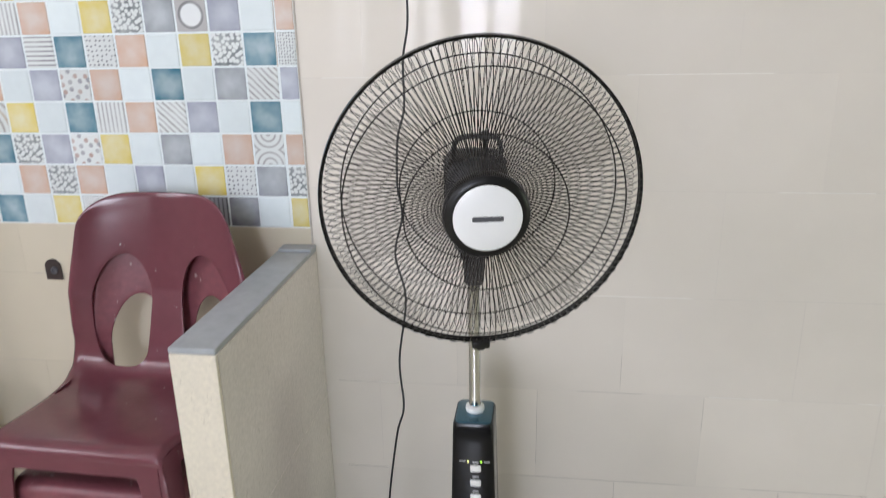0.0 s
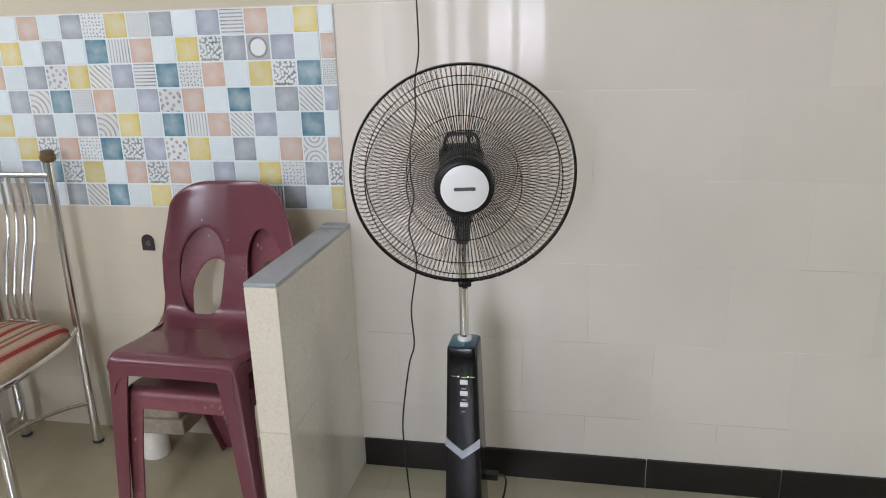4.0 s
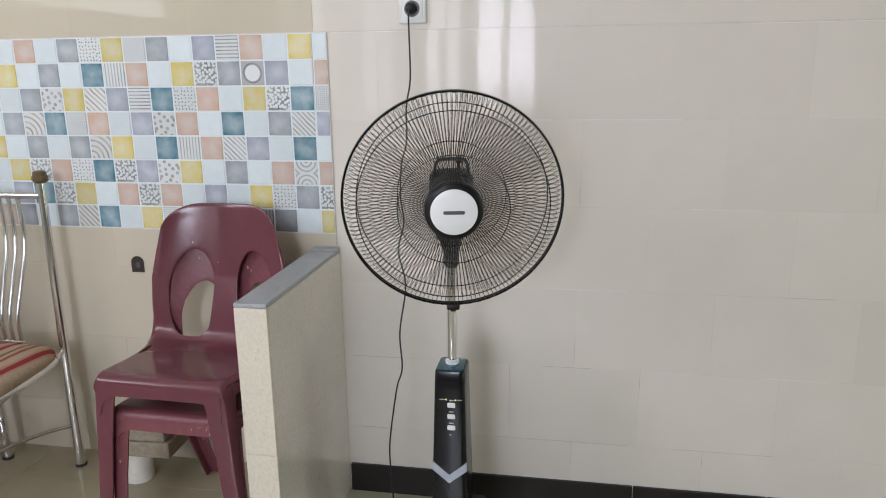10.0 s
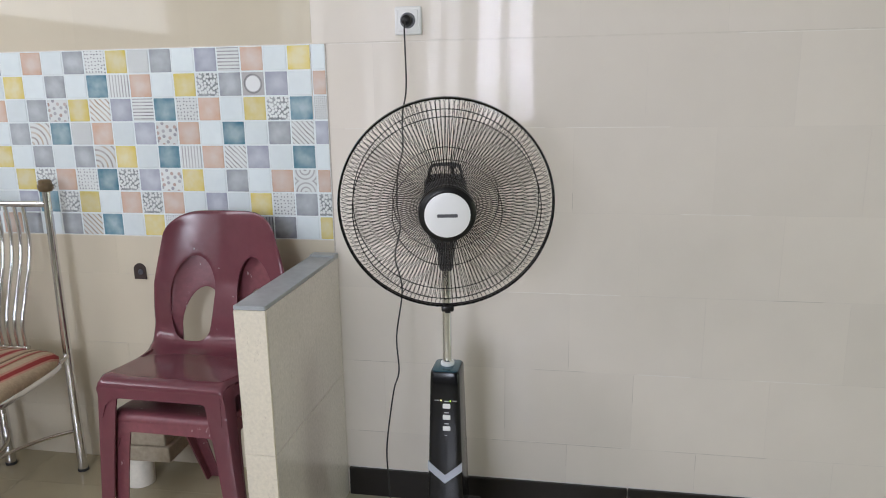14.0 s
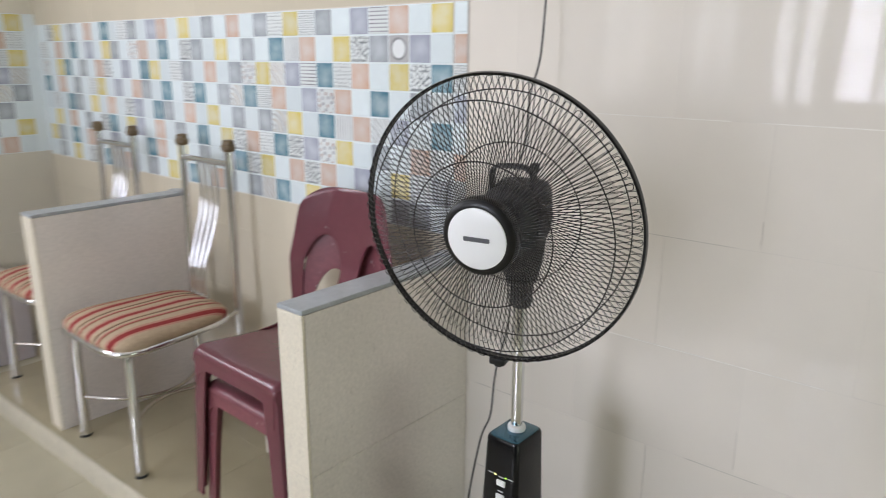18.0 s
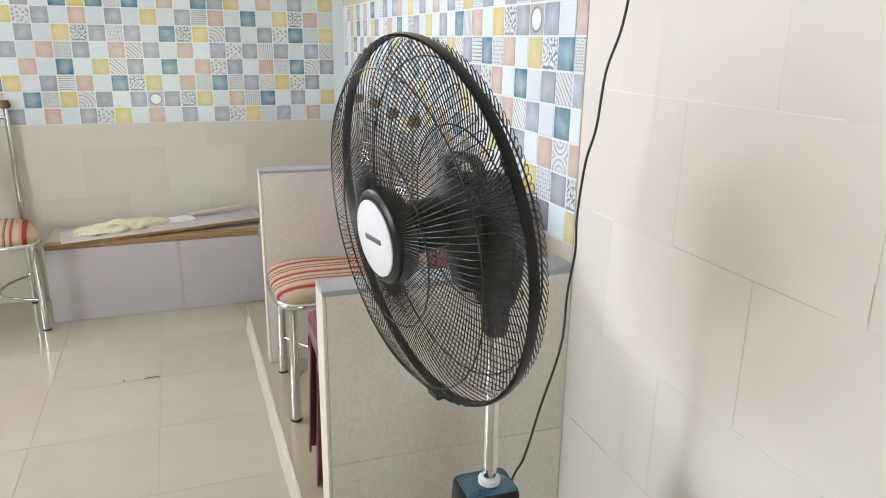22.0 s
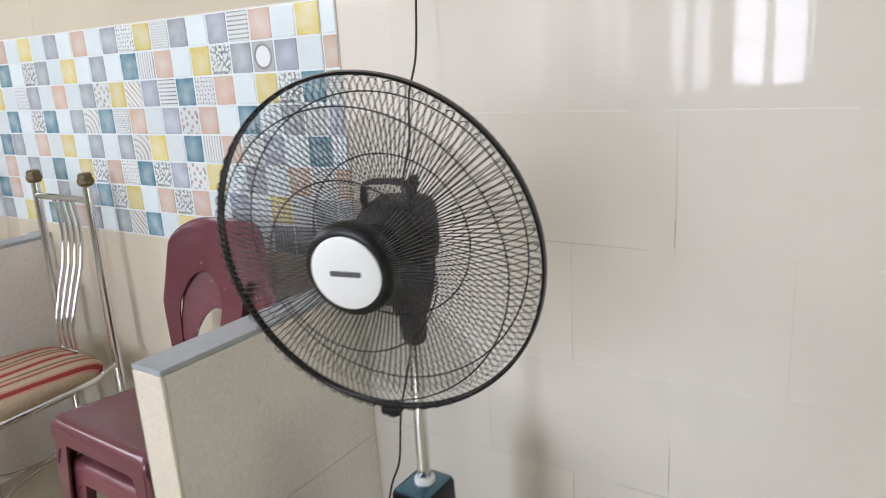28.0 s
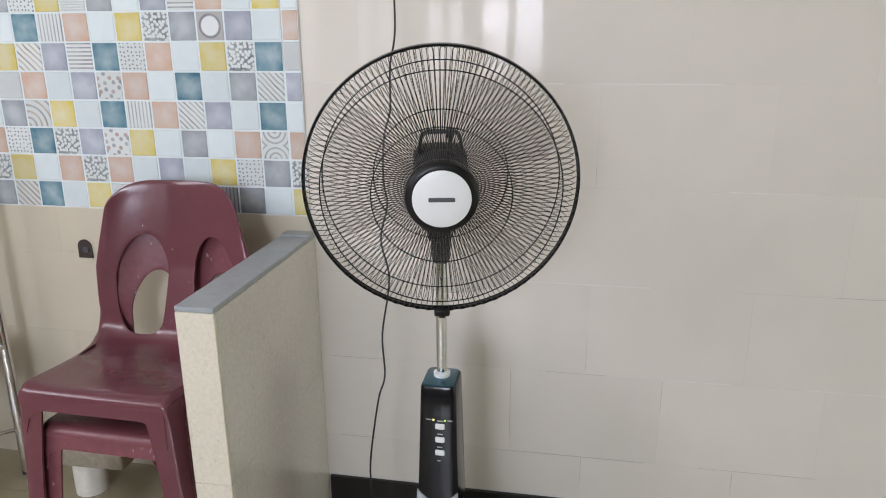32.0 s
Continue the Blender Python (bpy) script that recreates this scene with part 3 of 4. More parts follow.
# dark skirting under the plain tiles
SK = [-0.438, 0.097, 0.505, 0.912, 1.319, 1.726, 2.133, 2.54, 2.947, 3.354, 3.761, XE_]
skirting = tagged(new("baseboard", finish(box(-0.438, XE_, YN - 0.002, YN + 0.002, Z0, 0.118), "baseboard", M["grout"])), "dark brown tile skirting", kind="structure")
for a, b in zip(SK[:1] + SK[2:], SK[2:]):
    piece("skirting_tile", tile_mesh(b - a - 0.003, 0.012, 0.102, M["dark_tile"]), (a + b) / 2, YN - 0.006, 0.068, skirting)

# ragged mortar over the skirting
bm = bmesh.new()
last = None
for k in range(161):
    x = lerp(-0.437, XE_ - 0.01, k / 160)
    h = 0.0035 + 0.0035 * max(0.0, noise.noise((x * 9.0, 2.0, 0.0))) + 0.002 * noise.noise((x * 60.0, 5.0, 0.0))
    cur = [bm.verts.new((x, YN - 0.001, 0.1185)), bm.verts.new((x, YN - 0.0008, 0.1185 + max(0.001, h))), bm.verts.new((x, YN + 0.001, 0.1185 + max(0.001, h)))]
    if last:
        bm.faces.new((last[0], cur[0], cur[1], last[1]))
        bm.faces.new((last[1], cur[1], cur[2], last[2]))
    last = cur
part("mortar_line", bm, M["mortar"], skirting, "ragged white mortar line")

# ---- tiles of the north wall ----
TW, TH, RZ = 0.405, 0.2565, 0.0015
XM, ZB, ZT, PX, PZ = -0.454, 0.927, 1.542, 0.0782, 0.0769


def tile_rows(parent, spans, rows, shift, place):
    for (z0, z1), odd in rows:
        for a0, a1 in spans:
            j0 = shift + (0.5 * TW if odd else 0.0)
            cuts = [a0] + [j0 + TW * k for k in range(-12, 14) if a0 + 0.02 < j0 + TW * k < a1 - 0.02] + [a1]
            for p, q in zip(cuts, cuts[1:]):
                place(p, q, z0, z1, parent)


def north_tile(p, q, z0, z1, parent):
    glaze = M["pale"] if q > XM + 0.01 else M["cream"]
    piece("wall_tile", tile_mesh(q - p - 0.0001, 0.012, z1 - z0 - 0.0002, glaze, 0.0003), (p + q) / 2, YN + 0.0066, (z0 + z1) / 2, parent, 0, 0.06)
    if glaze is M["pale"] and q < 2.4:      # pale filler rubbed into the joints
        part("joint_filler", box(q - 0.0008, q + 0.0008, YN + 0.0004, YN + 0.0012, z0, z1 - 0.0008), M["filler"], parent)
        part("joint_filler", box(p, q, YN + 0.0004, YN + 0.0012, z1 - 0.0008, z1 + 0.0008), M["filler"], parent)


def west_tile(p, q, z0, z1, parent):
    piece("wall_tile", tile_mesh(q - p - 0.0001, 0.006, z1 - z0 - 0.0002, M["cream_west"], 0.0003), XW - 0.003 + random.uniform(-0.00012, 0.00012), (p + q) / 2, (z0 + z1) / 2, parent, 90)


right_rows = [((0.116 if k == 0 else 0.258 + TH * (k - 1), 0.258 + TH * k), k % 2 == 0) for k in range(0, 6)]
tile_rows(wall_north, [(XM + 0.004, XE_)], right_rows, 0.1035, north_tile)
left_rows = [((Z1, 0.277), 0), ((0.277, 0.534), 1), ((0.534, 0.79), 0), ((0.79, ZB - 0.003), 1)]
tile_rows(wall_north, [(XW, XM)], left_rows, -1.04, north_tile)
tile_rows(wall_north, [(XW, XE_)], [((ZT + 0.003, ZT + TH), 1), ((ZT + TH, ZT + 2 * TH), 0), ((ZT + 2 * TH, ZT + 3 * TH), 1), ((ZT + 3 * TH, ZT + 4 * TH), 0), ((ZT + 4 * TH, ZT + 5 * TH), 1)], 0.1125, north_tile)
PW = 0.0814
tile_rows(wall_west, [(-1.1, YN)], [((Z0, 0.30), 0), ((0.30, 0.557), 1), ((0.557, 0.813), 0), ((0.813, 0.938), 1), ((0.941 + 8 * PW + 0.003, 1.86), 0)], 0.58, west_tile)
tile_rows(wall_west, [(WEST[1] + 0.02, YN)], [((1.86, 2.12), 1), ((2.12, 2.38), 0), ((2.38, 2.64), 1)], 0.58, west_tile)

# darkened stretches of the joints: along, start, length, at
for along, a, d, v in (("x", -0.41, 0.16, 0.5145), ("x", 0.20, 0.16, 0.5145), ("x", 0.06, 0.42, 0.258), ("x", -0.40, 0.11, 0.258), ("x", 0.62, 0.3, 0.258), ("x", -0.10, 0.36, 1.0275), ("x", 0.9, 0.14, 0.771),
                       ("z", 0.30, 0.21, 0.1035), ("z", 0.18, 0.075, 0.306), ("z", 0.20, 0.05, 0.711), ("z", 0.53, 0.09, 0.306), ("z", 1.04, 0.05, 0.306), ("z", 0.42, 0.09, 0.5085), ("x", -1.22, 0.16, 0.79), ("x", -1.35, 0.1, 0.534)):
    e = (a, a + d, YN - 0.0004, YN + 0.001, v - 0.0005, v + 0.0005) if along == "x" else (v - 0.0005, v + 0.0005, YN - 0.0004, YN + 0.001, a, a + d)
    part("joint_grime", box(*e), M["grime"], wall_north, "darkened stretch of a tile joint")

for a, d, v in ((-0.40, 0.62, 1.284), (-0.19, 0.10, 0.771), (-0.06, 0.52, 0.771), (-0.38, 0.09, 1.0275), (0.75, 0.5, 1.5405), (-0.44, 0.30, 1.5405), (0.28, 0.30, 1.284), (0.52, 0.16, 0.5145), (0.86, 0.22, 0.5145), (0.62, 0.20, 1.0275)):
    part("joint_filler", box(a, a + d, YN - 0.0004, YN + 0.001, v - 0.0010, v + 0.0010), M["white_filler"], wall_north, "white filler in a tile joint")

# ---- decor squares ----
ROWS_N = ["YWOHLWGdYDGWOWGWYWOLWGDWTWOWGWYPWL", "WLRGPYWOVTWGWYWGPWTWOFWGYWLWTWOWDG", "TPYWODTHLAYFGWOWGDWYTWLWPOWGWTYWFW", "BGWTWOFLWOdTCGWTPWTWGOWLWYDWGWOWTL",
          "TWLBOVTWYCGWGWYWOWGTWLPWOWYWGTWdWO", "cOWGWYFLPTDOPYWTWGWOWLYWTPWGWOWYWG", "GDYWLWOPOWYPTLWGWYWOTWGWLWDOWTWGYW", "WNvWLWdYWTAGWGOWTWYWGWLOWTWPWYWGWT"]
CUT_N = "WOdLWOPY"
ROWS_W = ["YOWGWOWGFYWOWLWGFYDLWOWGWYW", "WGOWTdYCGWLRGPYWOVTWGWYWGPW", "OWTYWGHOWTPYWODTHLAYFGWOWGD", "GWYWOWTWYAGWTWOFLWOdTCGWTPW",
          "WYWLWOdLWOALWOWGFGVLWLATWGC", "TOWWGWYPGdLWTPYCLWGFTDYWGPY", "WWOYFGWOWGWYWGHOWTWYPODTWGW", "YWTWGWTYTdTWOWTGYWOWGWYWGTO"]
part("decor_joint", box(XM - 0.0478, XM - 0.0464, YN - 0.0004, YN + 0.001, 1.31, ZT), M["grime"], wall_north, "dark joint beside the cut column of squares")
part("decor_joint", box(XM - 0.0005, XM + 0.0035, YN - 0.0006, YN + 0.001, ZB - 0.04, ZT), M["grime"], wall_north, "rough grey joint where the plain tiles begin")
part("decor_band", box(XW, XM, YN + 0.0008, YN + 0.008, ZB, ZT), M["decor_glaze"], wall_north, "white glazed ground of the decor squares")
part("decor_band", box(XW - 0.0035, XW - 0.0008, -0.42, YN, 0.941, 0.941 + 8 * PW), M["decor_glaze"], wall_west, "white glazed ground of the decor squares")
for r in range(8):
    z = ZT - PZ * (r + 0.5)
    piece("decor_square", tile_mesh(0.041, 0.0025, PZ - 0.005, SQ[CUT_N[r]], 0.0012), XM - 0.0225, YN + 0.0007, z, wall_north)
    for c in range(34):
        x = XM - 0.047 - PX * (c + 0.5)
        if x - PX / 2 > XW - 0.01:
            piece("decor_square", tile_mesh(PX - 0.005, 0.0025, PZ - 0.005, SQ[ROWS_N[r][c]], 0.0012), x, YN + 0.0007, z, wall_north)
    z = 0.941 + PW * (r + 0.5)
    for c in range(27):
        y = 0.556 + PW * (c - 11)
        if y < YN - 0.02:
            piece("decor_square", tile_mesh(PW - 0.0054, 0.0025, PW - 0.0054, SQ[ROWS_W[r][c]], 0.0012), XW - 0.0007, y, z, wall_west, 90)

# ---- floor tiles ----
FT = 0.4185


def floor_tile(x0, x1, y0, y1, top, parent):
    """A tile given in the floor's own askew grid."""
    at = ASKEW @ Vector(((x0 + x1) / 2, (y0 + y1) / 2, 0))
    # raised tiles take the copy with shade in its colour
    piece("floor_tile", tile_mesh(x1 - x0 - 0.0006, y1 - y0 - 0.0006, 0.008, M["floor_shaded"] if top > Z0 else M["floor"], 0.0004), at.x, at.y, top - 0.004, parent, FA, 0.05)


for i in range(-5, 14):
    x0, x1 = FT * i, FT * (i + 1)
    if x0 < -1.62:                 # stops at the west wall
        x0 = -1.62
    for j in range(-10, 1):
        floor_tile(x0, x1, FT * j, min(FT * (j + 1), EDGE_Y) if x1 < 1.08 else FT * (j + 1), Z0, floor)
    if x1 > 1.08:
        for j in (1, 2):
            floor_tile(max(x0, 1.08), x1, FT * j, min(FT * (j + 1), 1.02), Z0, floor)
    if x0 < 1.03 and x1 > -1.0:
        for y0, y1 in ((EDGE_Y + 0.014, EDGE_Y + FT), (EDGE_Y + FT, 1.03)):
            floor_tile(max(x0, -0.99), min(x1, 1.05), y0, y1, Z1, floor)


# ---- standing fan ----
def rounded_loft(sections, corner=0.012, seg=5):
    """A solid through level rounded rectangles (z, x0, x1, y0, y1)."""
    bm = bmesh.new()
    rings = []
    for z, x0, x1, y0, y1 in sections:
        ring = []
        for cx, cy, a0 in ((x1, y1, 0), (x0, y1, 90), (x0, y0, 180), (x1, y0, 270)):
            ox, oy = cx + (-corner if cx == x1 else corner), cy + (-corner if cy == y1 else corner)
            for k in range(seg + 1):
                a = radians(a0 + 90 * k / seg)
                ring.append(bm.verts.new((ox + corner * math.cos(a), oy + corner * math.sin(a), z)))
        rings.append(ring)
    n = len(rings[0])
    for A, B in zip(rings, rings[1:]):
        for j in range(n):
            bm.faces.new((A[j], A[(j + 1) % n], B[(j + 1) % n], B[j]))
    bm.faces.new(rings[0][::-1])
    bm.faces.new(rings[-1])
    return bm


def standing_fan():
    fan = thing("standing_fan", "tall black standing fan with wire guards, white badge and chrome pole", "fan", pose(-0.0195, 1.177, Z0))
    part("base", lathe([(0.0, 0.0), (0.198, 0.0), (0.205, 0.006), (0.2, 0.018), (0.16, 0.03), (0.09, 0.038), (0.0, 0.04)][1:], 64), M["black"], fan, smooth=40)
    top = 0.655

    def front(z):
        return lerp(-0.088, -0.053, z / top)

    def half(z):
        return lerp(0.056, 0.039, z / top)
    col = part("column", rounded_loft([(z, -half(z), half(z), front(z), lerp(0.06, 0.042, z / top)) for z in (0.03, 0.2, 0.4, 0.6, 0.644)] + [(0.6485, -0.0375, 0.0375, -0.0515, 0.0405), (0.6495, -0.035, 0.035, -0.049, 0.038)], 0.012), M["black_gloss"], fan, "glossy black tapered control column", smooth=35)
    part("top_plate", rounded_loft([(0.649, -0.0352, 0.0352, -0.0492, 0.0382), (0.6512, -0.0350, 0.0350, -0.0490, 0.0380), (0.6520, -0.0335, 0.0335, -0.0475, 0.0365)], 0.0115), M["blue_sheen"], col, "glossy top face with a blue reflection put into its colour", smooth=35)
    # silver chevron on the front
    bm = bmesh.new()
    tip, side, wide = 0.334, 0.372, 0.024
    rows = []
    for x, zz in ((-1, side), (0, tip), (1, side)):
        for z in (zz, zz + wide):
            rows.append([bm.verts.new((x * (half(z) + 0.0006), front(z) - 0.0012 + (0.009 if x else 0) * 0.0, z)), bm.verts.new((x * (half(z) + 0.0006), front(z) + 0.004, z))])
    a, b, c, d, e, f = rows
    for q in ((a, b, d, c), (c, d, f, e)):
        bm.faces.new([v[0] for v in q])
        bm.faces.new([v[1] for v in q][::-1])
        for k in range(4):
            try:
                bm.faces.new((q[k][0], q[k][1], q[(k + 1) % 4][1], q[(k + 1) % 4][0]))
            except ValueError:
                pass
    part("chevron", bm, M["silver"], col, "silver grey chevron band")
    for z in (0.556, 0.5245, 0.493):
        part("button", box(-0.0105 + 0.0055, 0.0105 + 0.0055, front(z) - 0.003, front(z) + 0.004, z - 0.0068, z + 0.0068, 0.0025, 2), M["button"], col, "white push button", smooth=40)
        part("print", box(-0.006 + 0.0055, 0.006 + 0.0055, front(z) - 0.0008, front(z) + 0.002, z + 0.0125, z + 0.0145), M["print"], col)
    for x, mm in ((-0.009, "led_pale"), (0.0165, "led_green")):
        part("indicator", lathe([(0.0, 0.0), (0.0019, 0.0), (0.0019, -0.0016), (0.0009, -0.0024)][1:], 12, "y"), M[mm], col, "lit indicator lamp", m=pose(x, front(0.5715), 0.5715))
        part("print", box(x + (-0.017 if x < 0 else 0.005), x + (-0.005 if x < 0 else 0.017), front(0.5715) - 0.0008, front(0.5715) + 0.002, 0.5708, 0.5724), M["print"], col)
    part("print", box(0.0, 0.007, front(0.473) - 0.0008, front(0.473) + 0.002, 0.472, 0.474), M["print"], col)
    part("collar", lathe([(0.0125, 0.652), (0.0180, 0.652), (0.0188, 0.655), (0.0180, 0.661), (0.0128, 0.663)], 32), M["white_plastic"], fan, "white plastic collar", smooth=50)
    part("pole", tube([(0, 0, 0.64), (0, 0, 0.955)], 0.0119, 24), M["chrome"], fan, "chrome pole", smooth=60)
    # neck and tilt block
    part("neck", rounded_loft([(0.918, -0.015, 0.015, -0.015, 0.016), (0.926, -0.018, 0.018, -0.018, 0.019), (0.965, -0.020, 0.020, -0.019, 0.020), (0.972, -0.023, 0.023, -0.027, 0.026), (0.997, -0.027, 0.027, -0.035, 0.030), (1.003, -0.029, 0.029, -0.064, 0.032), (1.05, -0.033, 0.033, -0.074, 0.036), (1.072, -0.033, 0.033, -0.074, 0.036)], 0.011), M["motor"], fan, smooth=40)
    # head, turned and tilted
    head = pose(0.0253, -0.1268, 1.1078) @ pose(0, 0, 0, 0, 0, 11.3) @ pose(0, 0, 0, 6.9)
    motor = part("motor_housing", lathe([(0.02, 0.024), (0.04, 0.028), (0.052, 0.038), (0.056, 0.048), (0.056, 0.060)], 40, "y"), M["motor"], fan, smooth=35, m=head)
    bm = bmesh.new()
    rings = []
    for y, hw, zt, zb in ((0.0585, 0.046, 0.041, -0.054), (0.062, 0.051, 0.046, -0.060), (0.072, 0.053, 0.049, -0.066), (0.112, 0.053, 0.050, -0.068), (0.130, 0.053, 0.050, -0.065), (0.142, 0.051, 0.047, -0.055), (0.149, 0.046, 0.041, -0.044), (0.151, 0.038, 0.033, -0.034)):
        ring = []
        for k in range(40):             # a box with soft corners
            a = 2 * math.pi * k / 40
            cx, cz = (math.copysign(abs(f(a)) ** 0.42, f(a)) for f in (math.cos, math.sin))
            ring.append(bm.verts.new((hw * cx, y, (zt + zb) / 2 + (zt - zb) / 2 * cz)))
        rings.append(ring)
    for A, B in zip(rings, rings[1:]):
        for k in range(40):
            bm.faces.new((A[k], B[k], B[(k + 1) % 40], A[(k + 1) % 40]))
    bm.faces.new(rings[0])
    bm.faces.new(rings[-1][::-1])
    part("rear_housing", bm, M["motor"], motor, "boxy rear half of the motor housing", smooth=40)
    hp = smooth_line([(-0.040, 0.079, 0.035), (-0.040, 0.077, 0.062), (-0.035, 0.075, 0.080), (-0.02, 0.073, 0.0865), (0.02, 0.073, 0.0865), (0.035, 0.075, 0.080), (0.040, 0.077, 0.062), (0.040, 0.079, 0.035)], 5)
    bm = bmesh.new()
    rings = []
    for i, p in enumerate(hp):          # flat strap, broad along the motor
        d = (Vector(hp[min(i + 1, len(hp) - 1)]) - Vector(hp[max(i - 1, 0)])).normalized()
        up = Vector((-d.z, 0, d.x)) * 0.0032
        rings.append([bm.verts.new(Vector(p) + up * b + Vector((0, a, 0))) for a, b in ((-0.009, -0.6), (-0.007, -1), (0.007, -1), (0.009, -0.6), (0.009, 0.6), (0.007, 1), (-0.007, 1), (-0.009, 0.6))])
    for A, B in zip(rings, rings[1:]):
        for k in range(8):
            bm.faces.new((A[k], B[k], B[(k + 1) % 8], A[(k + 1) % 8]))
    part("handle", bm, M["motor"], motor, "flat strap handle", smooth=60)
    part("oscillation_knob", lathe([(0.004, 0.05), (0.004, 0.078), (0.0085, 0.079), (0.0085, 0.092), (0.006, 0.094)], 16), M["black"], motor, smooth=40, m=pose(0.020, 0.134, -0.016))
    for zz in (-0.032, -0.016, 0.0, 0.016, 0.032):
        part("vent_rib", box(-0.0540, 0.0540, 0.090, 0.122, zz - 0.002, zz + 0.002), M["black"], motor)
    R = 0.2605
    # rim band
    part("rim", lathe([(R - 0.004, -0.006), (R, -0.007), (R + 0.0015, 0.0), (R, 0.007), (R - 0.004, 0.006), (R - 0.003, 0.0), (R - 0.004, -0.006)], 120, "y", False), M["black_gloss"], fan, "black plastic rim band", smooth=50, m=head)
    clip = part("rim_clip", box(-0.016, 0.016, -0.014, 0.012, -R - 0.012, -R + 0.003, 0.004, 2), M["black"], fan, m=head, smooth=40)
    part("screw", box(-0.007, 0.007, -0.009, 0.007, -R - 0.018, -R - 0.010, 0.002, 1), M["black"], clip)

    def guard(name, label, profile, count, radius, spread, tip):
        """An outer hoop that carries its wires, each a part and bent into a hairpin whose rounded tip reaches out past the last point."""
        r, y = R - 0.0035, math.copysign(0.005, profile[-1][1])
        ob = part(name, tube([(r * math.sin(2 * math.pi * k / 120), y, r * math.cos(2 * math.pi * k / 120)) for k in range(120)], 0.0012, 6, True), M["wire"], fan, label, smooth=80, m=head)
        bm = bmesh.new()
        half = math.pi / count * spread
        (r0, y0), (r1, y1) = profile[-2:]
        dr, dy = (r1 - r0) / math.hypot(r1 - r0, y1 - y0), (y1 - y0) / math.hypot(r1 - r0, y1 - y0)
        side = [(r * math.sin(half), y, r * math.cos(half)) for r, y in profile]
        for e in (25, 50, 72, 90):          # rounded tip of the hairpin
            a, q = half * math.cos(radians(e)), tip * math.sin(radians(e))
            side.append(((r1 + dr * q) * math.sin(a), y1 + dy * q, (r1 + dr * q) * math.cos(a)))
        add_tube(bm, side + [(-x, y, z) for x, y, z in side[-2::-1]], radius, 5, cap=False)
        me = finish(bm, "wire", M["wire"], 80)
        for i in range(count):
            w = new("wire", me)
            w.parent = ob
            w.matrix_basis = pose(0, 0, 0, 0, 360.0 * i / count + 1.0, 0)
        return ob
    fp = [(0.062, -0.065), (0.09, -0.0645), (0.12, -0.0625), (0.15, -0.0595), (0.18, -0.055), (0.205, -0.0485), (0.225, -0.040), (0.238, -0.0315), (0.247, -0.0240), (0.2535, -0.0180)]
    front_guard = guard("front_guard", "radial black wire guard", fp, 70, 0.00072, 0.5, 0.005)
    rp = [(0.045, 0.067), (0.09, 0.066), (0.13, 0.063), (0.165, 0.057), (0.195, 0.049), (0.22, 0.040), (0.236, 0.0325), (0.243, 0.0290)]
    rear_guard = guard("rear_guard", "radial black wire guard with hairpin loops", rp, 140, 0.00055, 0.80, 0.0125)

    def hoop(r, y, w, parent):
        part("hoop", tube([(r * math.sin(2 * math.pi * k / 96), y, r * math.cos(2 * math.pi * k / 96)) for k in range(96)], w, 6, True), M["wire"], parent, smooth=80)
    for r, y in ((0.128, -0.0617), (0.222, -0.0425)):
        hoop(r, y, 0.0012, front_guard)
    for r, y in ((0.132, 0.0640), (0.228, 0.0345)):
        hoop(r, y, 0.0012, rear_guard)
    hub = part("hub_ring", lathe([(0.050, -0.038), (0.064, -0.040), (0.0685, -0.050), (0.0685, -0.060), (0.066, -0.068), (0.060, -0.0725), (0.0555, -0.0730)], 64, "y"), M["black"], front_guard, "black ring round the badge", smooth=35)
    part("badge", lathe([(0.0535, -0.0725), (0.0535, -0.0748), (0.052, -0.0756), (0.02, -0.0760)], 64, "y"), M["disc"], hub, "round white badge", smooth=40).parent = front_guard
    part("badge_mark", box(-0.024, 0.024, -0.0768, -0.0752, -0.0045, 0.0035, 0.0015, 1), M["badge_grey"], front_guard, "dark grey maker mark")
    # blades and spinner behind the badge
    part("spinner", lathe([(0.012, -0.040), (0.03, -0.038), (0.036, -0.03), (0.038, 0.01), (0.036, 0.028)], 32, "y"), M["black"], fan, smooth=40, m=head)
    for k in range(3):
        bm = bmesh.new()
        grid = []
        for i in range(13):
            r = lerp(0.036, 0.222, i / 12)
            row = []
            wid = radians(lerp(30, 37, i / 12) * (1.0 if i < 11 else (0.93 if i == 11 else 0.74)))
            for j in range(11):
                s = j / 10 * 2 - 1
                a = s * wid + 0.25 * (r / 0.222) + k * 2 * math.pi / 3 + 0.5
                row.append(bm.verts.new((r * math.sin(a), -0.012 + 0.026 * s - 0.01 * (1 - s * s), r * math.cos(a))))
            grid.append(row)
        for A, B in zip(grid, grid[1:]):
            for j in range(10):
                bm.faces.new((A[j], A[j + 1], B[j + 1], B[j]))
        ob = part("blade", bm, M["blade"], fan, "clear smoke-tinted fan blade", smooth=180, m=head)
        sol = ob.modifiers.new("thickness", "SOLIDIFY")
        sol.thickness = 0.0016
    # plug and lead at the foot of the column
    part("lead_socket", rounded_loft([(0.222, 0.040, 0.084, 0.008, 0.032), (0.240, 0.040, 0.086, 0.008, 0.032)], 0.005), M["black"], fan, smooth=40)
    part("lead", tube(smooth_line([(0.078, 0.02, 0.233), (0.092, 0.02, 0.234), (0.103, 0.02, 0.230), (0.107, 0.02, 0.215), (0.104, 0.02, 0.186), (0.095, 0.02, 0.140), (0.087, 0.022, 0.09), (0.084, 0.024, 0.044)], 6), 0.0028, 8), M["cable"], fan, smooth=60)
    return fan


standing_fan()

